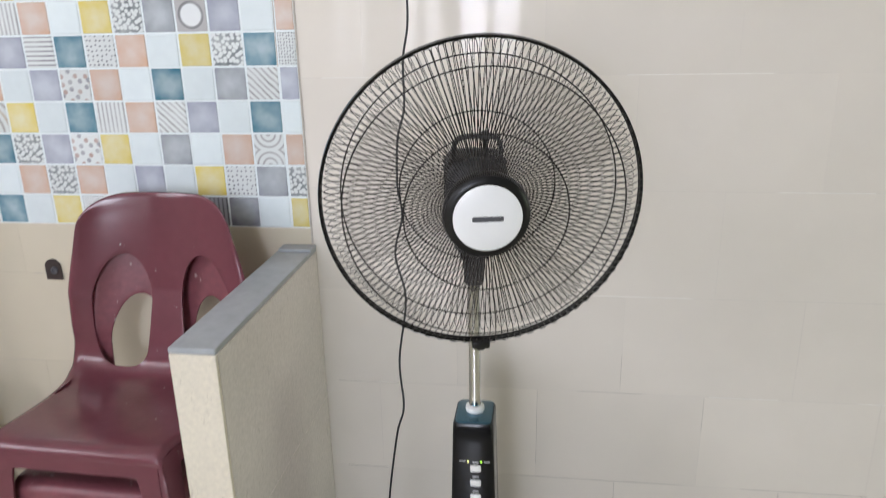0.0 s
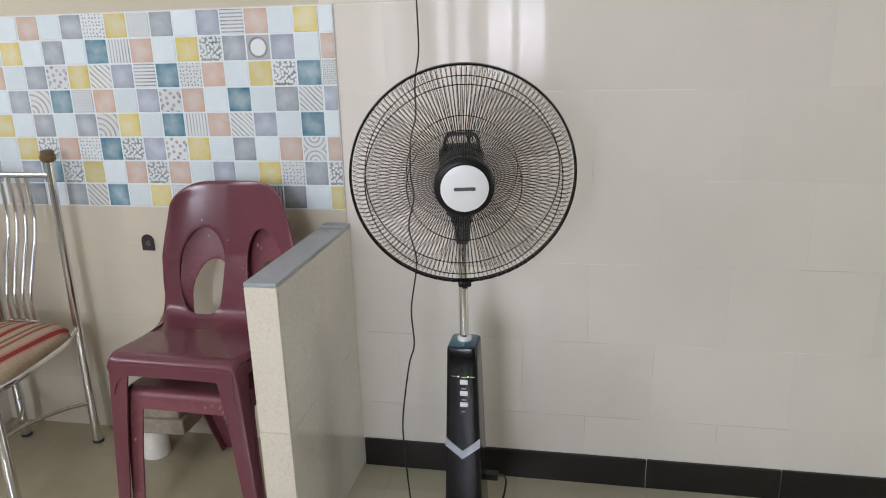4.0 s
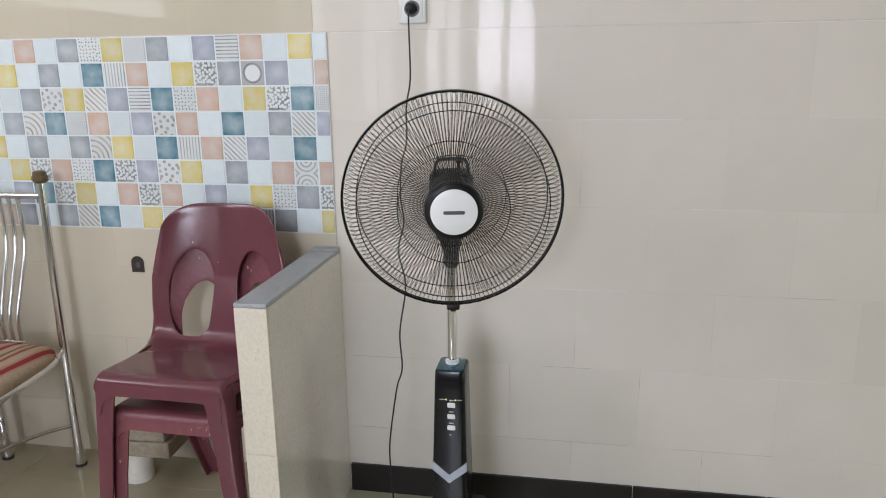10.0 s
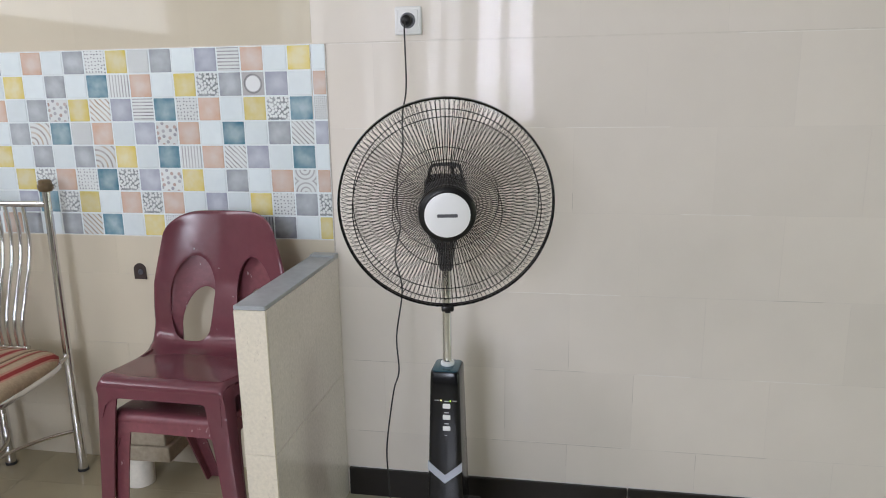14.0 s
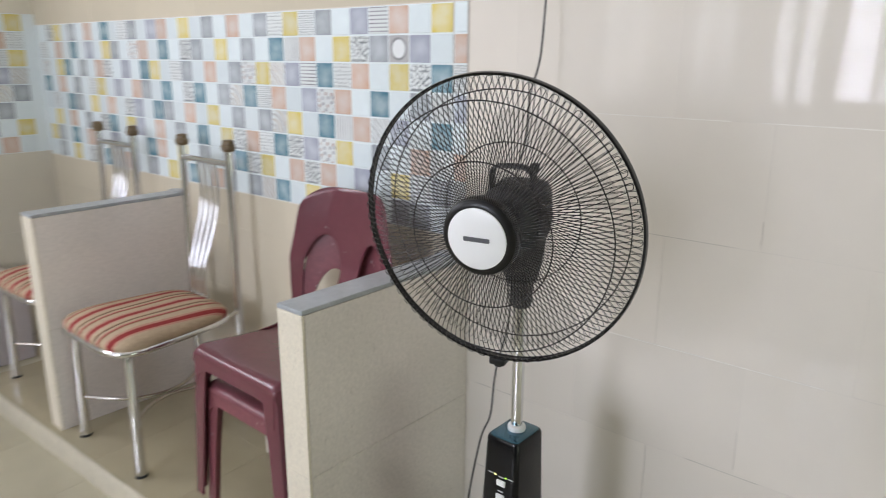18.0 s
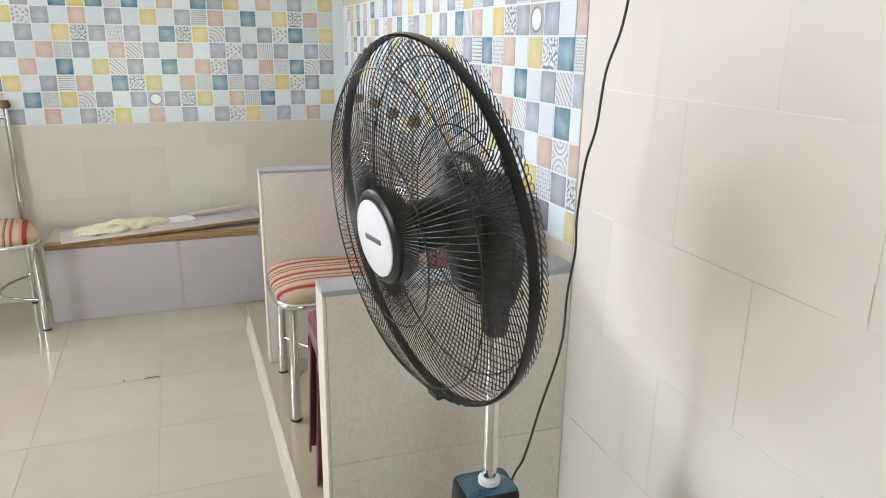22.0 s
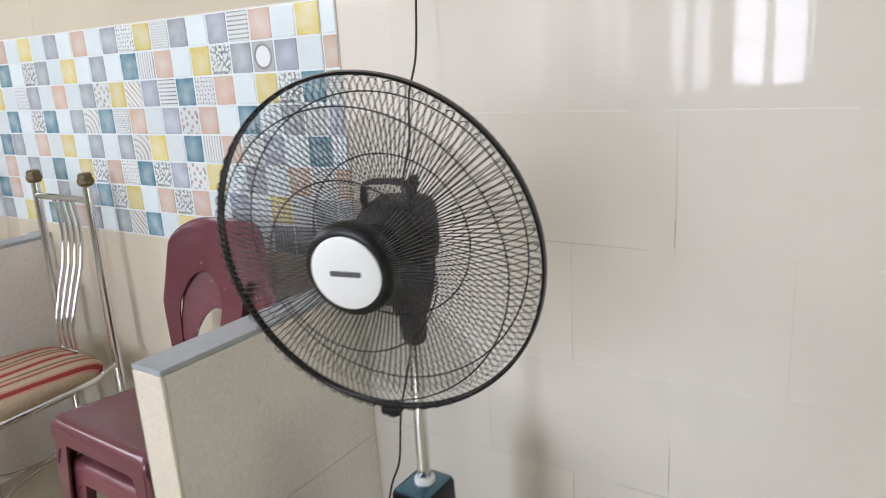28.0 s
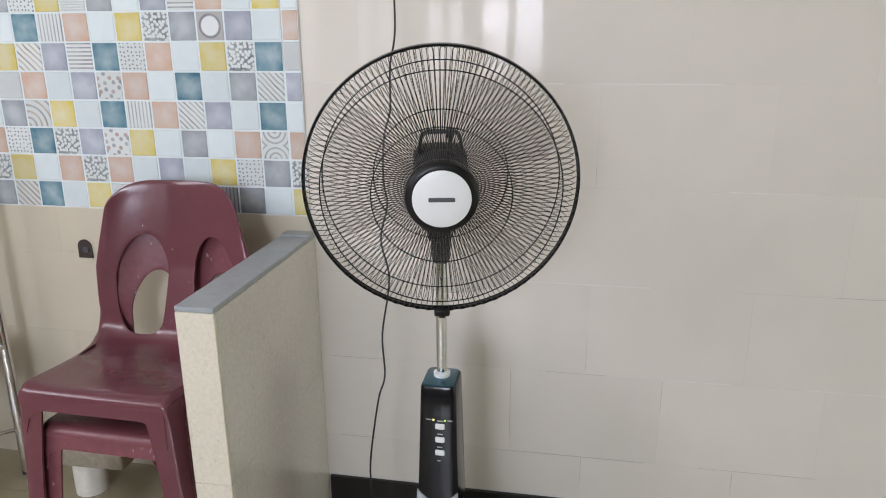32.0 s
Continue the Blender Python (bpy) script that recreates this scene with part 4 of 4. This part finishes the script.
# power cable hanging from the socket to the floor
cable_pts = [(-0.190, 1.512, 1.597), (-0.1895, 1.497, 1.575), (-0.187, 1.487, 1.53), (-0.181, 1.464, 1.406), (-0.190, 1.444, 1.327), (-0.189, 1.432, 1.230), (-0.204, 1.424, 1.165), (-0.207, 1.416, 1.066), (-0.198, 1.412, 0.999),
             (-0.217, 1.412, 0.911), (-0.193, 1.392, 0.813), (-0.207, 1.362, 0.677), (-0.194, 1.326, 0.58), (-0.208, 1.308, 0.519), (-0.229, 1.292, 0.36), (-0.228, 1.285, 0.27), (-0.218, 1.275, 0.15), (-0.211, 1.268, 0.06), (-0.226, 1.254, 0.0235), (-0.247, 1.20, 0.0210), (-0.245, 1.11, 0.0210), (-0.20, 1.03, 0.0210), (-0.11, 0.965, 0.0210)]
cable = thing("power_cable", "thin black power cable hanging from the socket to the floor", "cable", pose(-0.03, 1.398, Z0))
part("cord", tube([Vector(p) - Vector((-0.03, 1.398, Z0)) for p in smooth_line(cable_pts, 6)], 0.0024, 8), M["cable"], cable, smooth=60)
part("plug", lathe([(0.0165, 0.0), (0.0175, -0.008), (0.014, -0.018), (0.006, -0.022)], 24, "y"), M["black"], cable, "black round plug", smooth=40, m=pose(-0.16, 1.537 - 1.398, 1.601 - Z0))

socket = thing("wall_socket", "white square wall socket with a black plug in it", "socket", pose(-0.188, YN, 1.601))
part("plate", box(-0.041, 0.041, -0.010, 0.001, -0.041, 0.041, 0.006, 3), M["white_plastic"], socket, smooth=40)
part("inner_frame", box(-0.031, 0.031, -0.0125, -0.009, -0.031, 0.031, 0.003, 2), M["white_plastic"], socket, smooth=40)
part("well", lathe([(0.023, -0.0122), (0.0225, -0.0145), (0.0195, -0.0145), (0.0185, -0.0128), (0.002, -0.0128)], 32, "y"), M["badge_grey"], socket, "dark round socket well", smooth=40)

# open conduit in the wall behind the plastic chairs
cond = thing("conduit_opening", "small dark open conduit hole in the cream tiles", "conduit", pose(-1.162, YN, 0.80))
bm = bmesh.new()
ring = [(0.0225, -0.026), (0.0225, 0.008)] + [(0.0225 * math.cos(radians(a)), 0.008 + 0.022 * math.sin(radians(a))) for a in range(15, 166, 15)] + [(-0.0225, 0.008), (-0.0225, -0.026)]
lo, hi = [bm.verts.new((x, 0.0, z)) for x, z in ring], [bm.verts.new((x, -0.0035, z)) for x, z in ring]
bm.faces.new(hi)
bm.faces.new(lo[::-1])
for k in range(len(ring)):
    bm.faces.new((lo[k], lo[(k + 1) % len(ring)], hi[(k + 1) % len(ring)], hi[k]))
part("hole", bm, M["block_dark"], cond, "dark hollow")
part("pipe_end", lathe([(0.0095, -0.0035), (0.0095, -0.007), (0.006, -0.007), (0.006, -0.004)], 20, "y"), M["badge_grey"], cond, "grey pipe end", smooth=40, m=pose(0.004, 0, 0.0))


# ---- chrome chairs with striped seats ----
def chrome_chair():
    ch = thing("dining_chair", "chrome tube dining chair with a red and sand striped seat", "chair", group="striped dining chairs")
    for sx in (-1, 1):
        post = part("back_post", tapered([(sx * 0.148, 0.222, 0.0), (sx * 0.148, 0.222, 0.45), (sx * 0.147, 0.226, 0.8), (sx * 0.146, 0.229, 1.025)], [0.0172, 0.0148, 0.0132, 0.0125]), M["chrome"], ch, smooth=60)
        part("foot_cap", lathe([(0.0190, 0.0), (0.0190, 0.009), (0.0165, 0.010)], 16), M["rubber"], post, "black rubber foot cap", smooth=40, m=pose(sx * 0.148, 0.222, 0.0))
        part("knob", lathe([(0.010, 1.008), (0.0195, 1.012), (0.0245, 1.020), (0.0245, 1.031), (0.021, 1.036), (0.0205, 1.046), (0.016, 1.05)], 10), M["knob"], post, "brown turned knob", smooth=30, m=pose(sx * 0.146, 0.229, 0.0))
        leg = part("front_leg", tapered([(sx * 0.200, -0.219, 0.0), (sx * 0.192, -0.213, 0.40), (sx * 0.188, -0.209, 0.424)], [0.0182, 0.0138, 0.0135]), M["chrome"], ch, smooth=60)
        part("foot_cap", lathe([(0.0190, 0.0), (0.0190, 0.009), (0.0165, 0.010)], 16), M["rubber"], leg, "black rubber foot cap", smooth=40, m=pose(sx * 0.200, -0.219, 0.0))
        part("side_stretcher", tube(smooth_line([(sx * 0.197, -0.217, 0.155), (sx * 0.115, -0.165, 0.153), (sx * 0.045, -0.09, 0.150), (sx * 0.014, 0.0, 0.150), (sx * 0.035, 0.09, 0.150), (sx * 0.085, 0.165, 0.153), (sx * 0.148, 0.222, 0.155)], 6), 0.0065, 8), M["dull_chrome"], ch, smooth=60)
        part("seat_bracket", tube([(sx * 0.168, 0.14, 0.428), (sx * 0.15, 0.222, 0.440)], 0.008, 8), M["dull_chrome"], ch, smooth=60)
    part("top_rail", tube([(-0.146, 0.228, 0.968), (0.146, 0.228, 0.968)], 0.0105, 12), M["chrome"], ch, smooth=60)
    for x in (-0.051, -0.017, 0.017, 0.051):
        part("back_rod", tube(smooth_line([(x, 0.228, 0.966), (x * 1.02, 0.236, 0.87), (x * 1.0, 0.222, 0.77), (x * 0.95, 0.185, 0.66), (x * 0.88, 0.158, 0.57), (x * 0.84, 0.160, 0.49)], 6), 0.0062, 10), M["chrome"], ch, smooth=60)
    part("rod_plate", box(-0.056, 0.056, 0.15, 0.17, 0.425, 0.490, 0.004, 2), M["dull_chrome"], ch, smooth=40)

    def outline(k, n, grow):
        a = 2 * math.pi * k / n
        c, s = math.cos(a), math.sin(a)
        e = 0.42
        x = math.copysign(abs(c) ** e, c)
        y = math.copysign(abs(s) ** e, s)
        hw = lerp(0.228, 0.178, (y + 1) / 2)
        return ((hw + grow) * x, -0.037 + (0.223 + grow) * y)
    n = 72
    part("seat_rim", tube([(*outline(k, n, 0.002), 0.430) for k in range(n)], 0.0115, 10, True), M["chrome"], ch, "chrome tube round the seat", smooth=60)
    bm = bmesh.new()
    rings = []
    for z, g in ((0.424, -0.03), (0.424, -0.006), (0.438, 0.006), (0.455, 0.007), (0.468, -0.004), (0.479, -0.028), (0.489, -0.07), (0.494, -0.12)):
        rings.append([bm.verts.new((*outline(k, n, g), z)) for k in range(n)])
    for A, B in zip(rings, rings[1:]):
        for j in range(n):
            bm.faces.new((A[j], A[(j + 1) % n], B[(j + 1) % n], B[j]))
    bm.faces.new(rings[0][::-1])
    bm.faces.new(rings[-1])
    part("seat", bm, M["stripes"], ch, "padded seat with red, brown and sand stripes", smooth=60)
    return ch


chair = chrome_chair()
chair.matrix_basis = pose(-1.556, 1.226, Z1, 0, 0, 0)
second = copy_thing(chair, pose(-2.272, 1.254, Z1, 0, 0, 1))
third = copy_thing(chair, pose(-2.849, -0.240, Z0, 0, 0, 99.5))
tagged(second, "chrome tube dining chair with striped seat beyond the low partition")
tagged(third, "chrome tube dining chair with striped seat backed against the tiled wall")


# ---- stacked plastic chairs ----
def shell_point(u, v):
    """Seat and back as one sheet: u across (-1..1), v from the front lip (0) over the seat to the top of the back (1)."""
    prof = [(0.0, -0.196, 0.430, 0.190), (0.025, -0.200, 0.450, 0.190), (0.055, -0.190, 0.464, 0.190), (0.12, -0.160, 0.466, 0.192), (0.27, -0.04, 0.450, 0.206), (0.40, 0.085, 0.434, 0.232), (0.46, 0.142, 0.438, 0.246), (0.51, 0.168, 0.468, 0.254),
            (0.58, 0.176, 0.534, 0.249), (0.70, 0.186, 0.636, 0.228), (0.82, 0.200, 0.739, 0.211), (0.92, 0.211, 0.817, 0.200), (0.985, 0.218, 0.860, 0.193), (1.0, 0.224, 0.863, 0.192)]
    for p, q in zip(prof, prof[1:]):
        if v <= q[0] + 1e-9:
            t = (v - p[0]) / (q[0] - p[0])
            break
    i = prof.index(p)
    pm, qn = prof[max(i - 1, 0)], prof[min(i + 2, len(prof) - 1)]
    out = []
    for k in (1, 2, 3):
        m0 = (q[k] - pm[k]) / max(q[0] - pm[0], 1e-6) * (q[0] - p[0])
        m1 = (qn[k] - p[k]) / max(qn[0] - p[0], 1e-6) * (q[0] - p[0])
        out.append((2 * t ** 3 - 3 * t ** 2 + 1) * p[k] + (t ** 3 - 2 * t ** 2 + t) * m0 + (-2 * t ** 3 + 3 * t ** 2) * q[k] + (t ** 3 - t ** 2) * m1)
    y, z, hw = out
    z -= 0.012
    zt = z
    if v > 0.55:                         # rounded top corners
        drop = max(0.0, abs(u) - 0.40) / 0.60
        z = z - 0.090 * min(1.0, max(0.0, (v - 0.70) / 0.285)) ** 1.5 * (1 - math.sqrt(max(0.0, 1 - drop ** 2.2)))
        y = y + (0.024 - 0.058 * u * u) * min(1.0, (v - 0.55) / 0.15) - (zt - z) * 0.18
    else:
        z += 0.006 * (abs(u) ** 4) * min(1.0, max(0.0, (v - 0.05) / 0.05)) * min(1.0, (0.55 - v) / 0.1)
        z += 0.010 * abs(u) ** 3 * max(0.0, 1 - abs(v - 0.45) / 0.10) ** 1.5
    x = hw * u
    edge = max(0.0, abs(u) - 0.93) / 0.07
    turn = min(1.0, max(0.0, (v - 0.40) / 0.14))
    z -= 0.014 * edge ** 2 * (1 - turn)
    y += 0.012 * edge ** 2 * turn
    return x, y, z


def in_hole(u, v):
    """Positive inside one of the two arched openings of the back."""
    c, w = 0.462, 0.300
    du = (abs(u) - c)
    if v > 0.665:
        return 1 - ((du / w) ** 2 + ((v - 0.665) / 0.135) ** 2)
    k = 1 - 0.10 * (0.665 - v) / 0.15
    return 1 - (abs((du + 0.01 * (0.665 - v) / 0.15) / (w * k)) ** 3 + ((0.665 - v) / 0.178) ** 5)


def plastic_chair(worn):
    mm = M["maroon_worn"] if worn else M["maroon"]
    ch = thing("plastic_chair", "maroon moulded plastic chair with two arched openings in its back", "chair", group="stacked plastic chairs")
    bm = bmesh.new()
    NU, NV = 56, 96
    uv, grid = {}, []
    for j in range(NV + 1):
        row = []
        for i in range(NU + 1):
            u, v = -1 + 2 * i / NU, j / NV
            vert = bm.verts.new((0, 0, 0))
            uv[vert] = [u, v]
            row.append(vert)
        grid.append(row)
    for j in range(NV):
        for i in range(NU):
            cu, cv = -1 + 2 * (i + 0.5) / NU, (j + 0.5) / NV
            if in_hole(cu, cv) <= 0:
                bm.faces.new((grid[j][i], grid[j][i + 1], grid[j + 1][i + 1], grid[j + 1][i]))
    for vert in [w for w in bm.verts if not w.link_faces]:
        bm.verts.remove(vert)
        uv.pop(vert, None)
    for vert in bm.verts:
        u, v = uv[vert]
        if vert.is_boundary and 0.02 < v < 0.97 and abs(u) < 0.97:
            for _ in range(6):               # slide the rim of the opening onto its true curve
                f, h = in_hole(u, v), 1e-4
                gu, gv = (in_hole(u + h, v) - f) / h, (in_hole(u, v + h) - f) / h
                g2 = gu * gu + gv * gv
                if g2 > 1e-6:
                    st = max(-0.02, min(0.02, -f / math.sqrt(g2)))
                    u, v = u + st * gu / math.sqrt(g2), v + st * gv / math.sqrt(g2)
        vert.co = shell_point(max(-1, min(1, u)), max(0, min(1, v)))
    shell = part("shell", bm, mm, ch, "one-piece seat and back", smooth=50)
    so = shell.modifiers.new("thickness", "SOLIDIFY")
    so.thickness, so.offset = 0.0055, -1
    be = shell.modifiers.new("edges", "BEVEL")
    be.width, be.segments, be.limit_method, be.angle_limit = 0.0018, 2, "ANGLE", radians(50)
    # legs: angled channels, wide at the seat
    for sx in (-1, 1):
        for sy in (-1, 1):
            bm = bmesh.new()
            rings = []
            for t in (0.0, 0.15, 0.4, 0.7, 1.0):
                z = lerp(0.442 if sy < 0 else 0.424, 0.0, t)
                cx = sx * (lerp(0.190, 0.222, t) if sy < 0 else lerp(0.212, 0.180, t))
                cy = lerp(-0.197, -0.210, t) if sy < 0 else lerp(0.115, 0.260, t)
                a = lerp(0.066, 0.053, min(1, t * 4)) if t < 0.3 else lerp(0.052, 0.040, (t - 0.3) / 0.7)
                b = lerp(0.065, 0.045, min(1, t * 4)) if t < 0.3 else lerp(0.045, 0.034, (t - 0.3) / 0.7)
                w = 0.0055
                ix, iy = -sx, -sy
                r = 0.008
                pts = [(cx + ix * r, cy), (cx + ix * a, cy), (cx + ix * a, cy + iy * w), (cx + ix * (w + r * 0.4), cy + iy * w), (cx + ix * w, cy + iy * (w + r * 0.4)), (cx + ix * w, cy + iy * b), (cx, cy + iy * b), (cx, cy + iy * r), (cx + ix * r * 0.3, cy + iy * r * 0.3)]
                rings.append([bm.verts.new((x, y, z)) for x, y in pts])
            n = len(rings[0])
            for A, B in zip(rings, rings[1:]):
                for j in range(n):
                    bm.faces.new((A[j], A[(j + 1) % n], B[(j + 1) % n], B[j]))
            bm.faces.new(rings[0][::-1])
            bm.faces.new(rings[-1])
            part("leg", bm, mm, ch, smooth=40)

    def apron(p, q, deep, arch, normal):
        """A thin skirt from p to q with an arched lower edge."""
        bm = bmesh.new()
        n, rows = 24, []
        for k in range(n + 1):
            t = k / n
            s = abs(2 * t - 1)
            low = deep + arch * (1 - math.sqrt(max(0.0, 1 - max(0.0, (s - 0.64) / 0.36) ** 2)))
            x, y = lerp(p[0], q[0], t), lerp(p[1], q[1], t)
            zt = p[2]
            rows.append([bm.verts.new((x, y, zt)), bm.verts.new((x + normal[0] * deep * 0.1, y + normal[1] * deep * 0.1, zt - low)), bm.verts.new((x + normal[0] * (deep * 0.1 - 0.0055), y + normal[1] * (deep * 0.1 - 0.0055), zt - low)), bm.verts.new((x - normal[0] * 0.0055, y - normal[1] * 0.0055, zt))])
        for A, B in zip(rows, rows[1:]):
            for j in range(4):
                bm.faces.new((A[j], A[(j + 1) % 4], B[(j + 1) % 4], B[j]))
        bm.faces.new(rows[0])
        bm.faces.new(rows[-1][::-1])
        part("apron", bm, mm, ch, smooth=40)
    apron((-0.180, -0.1985, 0.437), (0.180, -0.1985, 0.437), 0.034, 0.062, (0, -1))
    for sx in (-1, 1):
        apron((sx * 0.1860, -0.18, 0.434), (sx * 0.2105, 0.09, 0.420), 0.03, 0.05, (sx, 0))
    return ch


CX, CY, CR = -0.778, 1.205, -1.5
lower = plastic_chair(True)
lower.matrix_basis = pose(CX + 0.011, CY + 0.016, Z1, 0, 0, CR) @ Matrix.Diagonal((0.94, 1.0, 1.0, 1.0))
tagged(lower, "worn maroon plastic chair, the lower one of a stack")
upper = plastic_chair(False)
upper.matrix_basis = pose(CX, CY, Z1 + 0.106, 0, 0, CR)
tagged(upper, "glossy maroon plastic chair stacked on another one")

# chalky scuffs are in the wear of the plastic; block and pipe stub under the chairs
blk = thing("cement_block", "rough cement block resting on a pipe stub under the chairs", "block", pose(-1.03, 1.42, 0.19, 0, 0, 2))
part("lower_slab", box(-0.172, 0.028, -0.065, 0.09, 0.0, 0.055, 0.005, 2), M["block"], blk)
part("upper_slab", box(-0.125, 0.012, -0.058, 0.07, 0.0555, 0.12, 0.005, 2), M["block"], blk)
pipe = thing("pipe_stub", "dirty white plastic pipe stub standing on the raised floor", "pipe", pose(-1.152, 1.408, Z1))
part("tube", lathe([(0.047, 0.0), (0.047, 0.1095), (0.043, 0.1095), (0.043, 0.004), (0.047, 0.0)], 40, closed_top=False), M["pvc"], pipe, smooth=40)

# ---- bench along the west wall ----
bench = thing("bench", "built-in bench with lilac-grey panels and a brown wooden front edge", "bench", pose(-2.774, 0.61, Z0, 0, 0, 1.75))
part("core", box(-0.36, -0.010, -0.60, 0.62, 0.0, 0.372), M["bench_top"], bench)
for y0, y1 in ((-0.60, -0.006), (0.006, 0.62)):
    part("panel", box(-0.0098, 0.0, y0, y1, 0.0, 0.368, 0.0015, 1), M["bench"], bench, "lilac-grey front panel")
part("joint_strip", box(-0.0095, 0.002, -0.0055, 0.0055, 0.0, 0.368, 0.001, 1), M["bench"], bench)
part("nosing", box(-0.055, 0.004, -0.60, 0.62, 0.3725, 0.395, 0.003, 2), M["wood"], bench, "brown wooden front edge")
part("top", box(-0.36, -0.0555, -0.60, 0.62, 0.3725, 0.391, 0.002, 1), M["bench_top"], bench)
BOARD = pose(-2.814, 0.555, 0.4275, 0, 0, 10.9) @ pose(0, 0, 0, 1.55, 5.0, 0)
board = thing("loose_board", "loose lilac-grey board lying askew on the bench", "board", BOARD)
part("plank", box(-0.185, 0.0, -0.47, 0.50, -0.0075, 0.0075, 0.002, 1), M["bench"], board)
part("edge_band", box(0.0003, 0.003, -0.47, 0.50, -0.0075, 0.0072, 0.0008, 1), M["wood"], board, "thin brown edge band")
strip = thing("offcut_strip", "pale narrow offcut lying along the wall on the board", "offcut", BOARD @ pose(-0.150, 0.30, 0.026, 6.5, 0, -9))
part("strip", box(-0.016, 0.016, -0.16, 0.17, 0.0, 0.014, 0.002, 1), M["lumber"], strip)
chip = thing("tile_offcut", "white tile offcut lying on the loose board", "offcut", BOARD @ pose(-0.13, 0.105, 0.0080, 0, 0, 8))
part("chip", box(-0.045, 0.045, -0.06, 0.06, 0.0, 0.008, 0.001, 1), M["paper"], chip)
bm = bmesh.new()
rings = []
for i in range(25):
    t = i / 24
    y = lerp(-0.24, 0.22, t)
    env = math.sin(math.pi * min(1, max(0, t * 0.96 + 0.02))) ** 0.5
    ring = []
    for j in range(14):
        a = math.pi * j / 13
        nz = noise.noise((t * 9, j * 0.55, 1.7)) * 0.4 + noise.noise((t * 22, j * 1.1, 4.2)) * 0.25
        r = env * (1 + nz)
        ring.append(bm.verts.new((0.062 * r * math.cos(a) + 0.01 * noise.noise((t * 6, 0, 9)), y, max(0.0, 0.042 * r * math.sin(a)))))
    rings.append(ring)
for A, B in zip(rings, rings[1:]):
    for j in range(13):
        bm.faces.new((A[j], A[j + 1], B[j + 1], B[j]))
    bm.faces.new((A[13], A[0], B[0], B[13]))
bm.faces.new(rings[0])
bm.faces.new(rings[-1][::-1])
rag = thing("rag", "crumpled pale yellow cloth lying on the loose board", "cloth", BOARD @ pose(-0.115, -0.185, 0.0078, 0, 0, 4))
part("cloth", bm, M["cloth"], rag, smooth=60)

# scrap of dirt and a crumb on the lower floor
litter = thing("floor_litter", "small dark scrap of dirt lying on the polished floor tiles", "litter", pose(-1.985, 0.497, Z0))
part("scrap", tube(smooth_line([(0.006, -0.030, 0.0016), (-0.004, -0.018, 0.0026), (0.003, -0.004, 0.0018), (-0.006, 0.008, 0.0040), (0.001, 0.020, 0.0030), (0.004, 0.026, 0.0016)], 4), 0.0014, 6), M["dirt"], litter, smooth=60)
part("crumb", box(-0.004, 0.003, -0.112, -0.106, 0.0, 0.004, 0.001, 1), M["dirt"], litter)
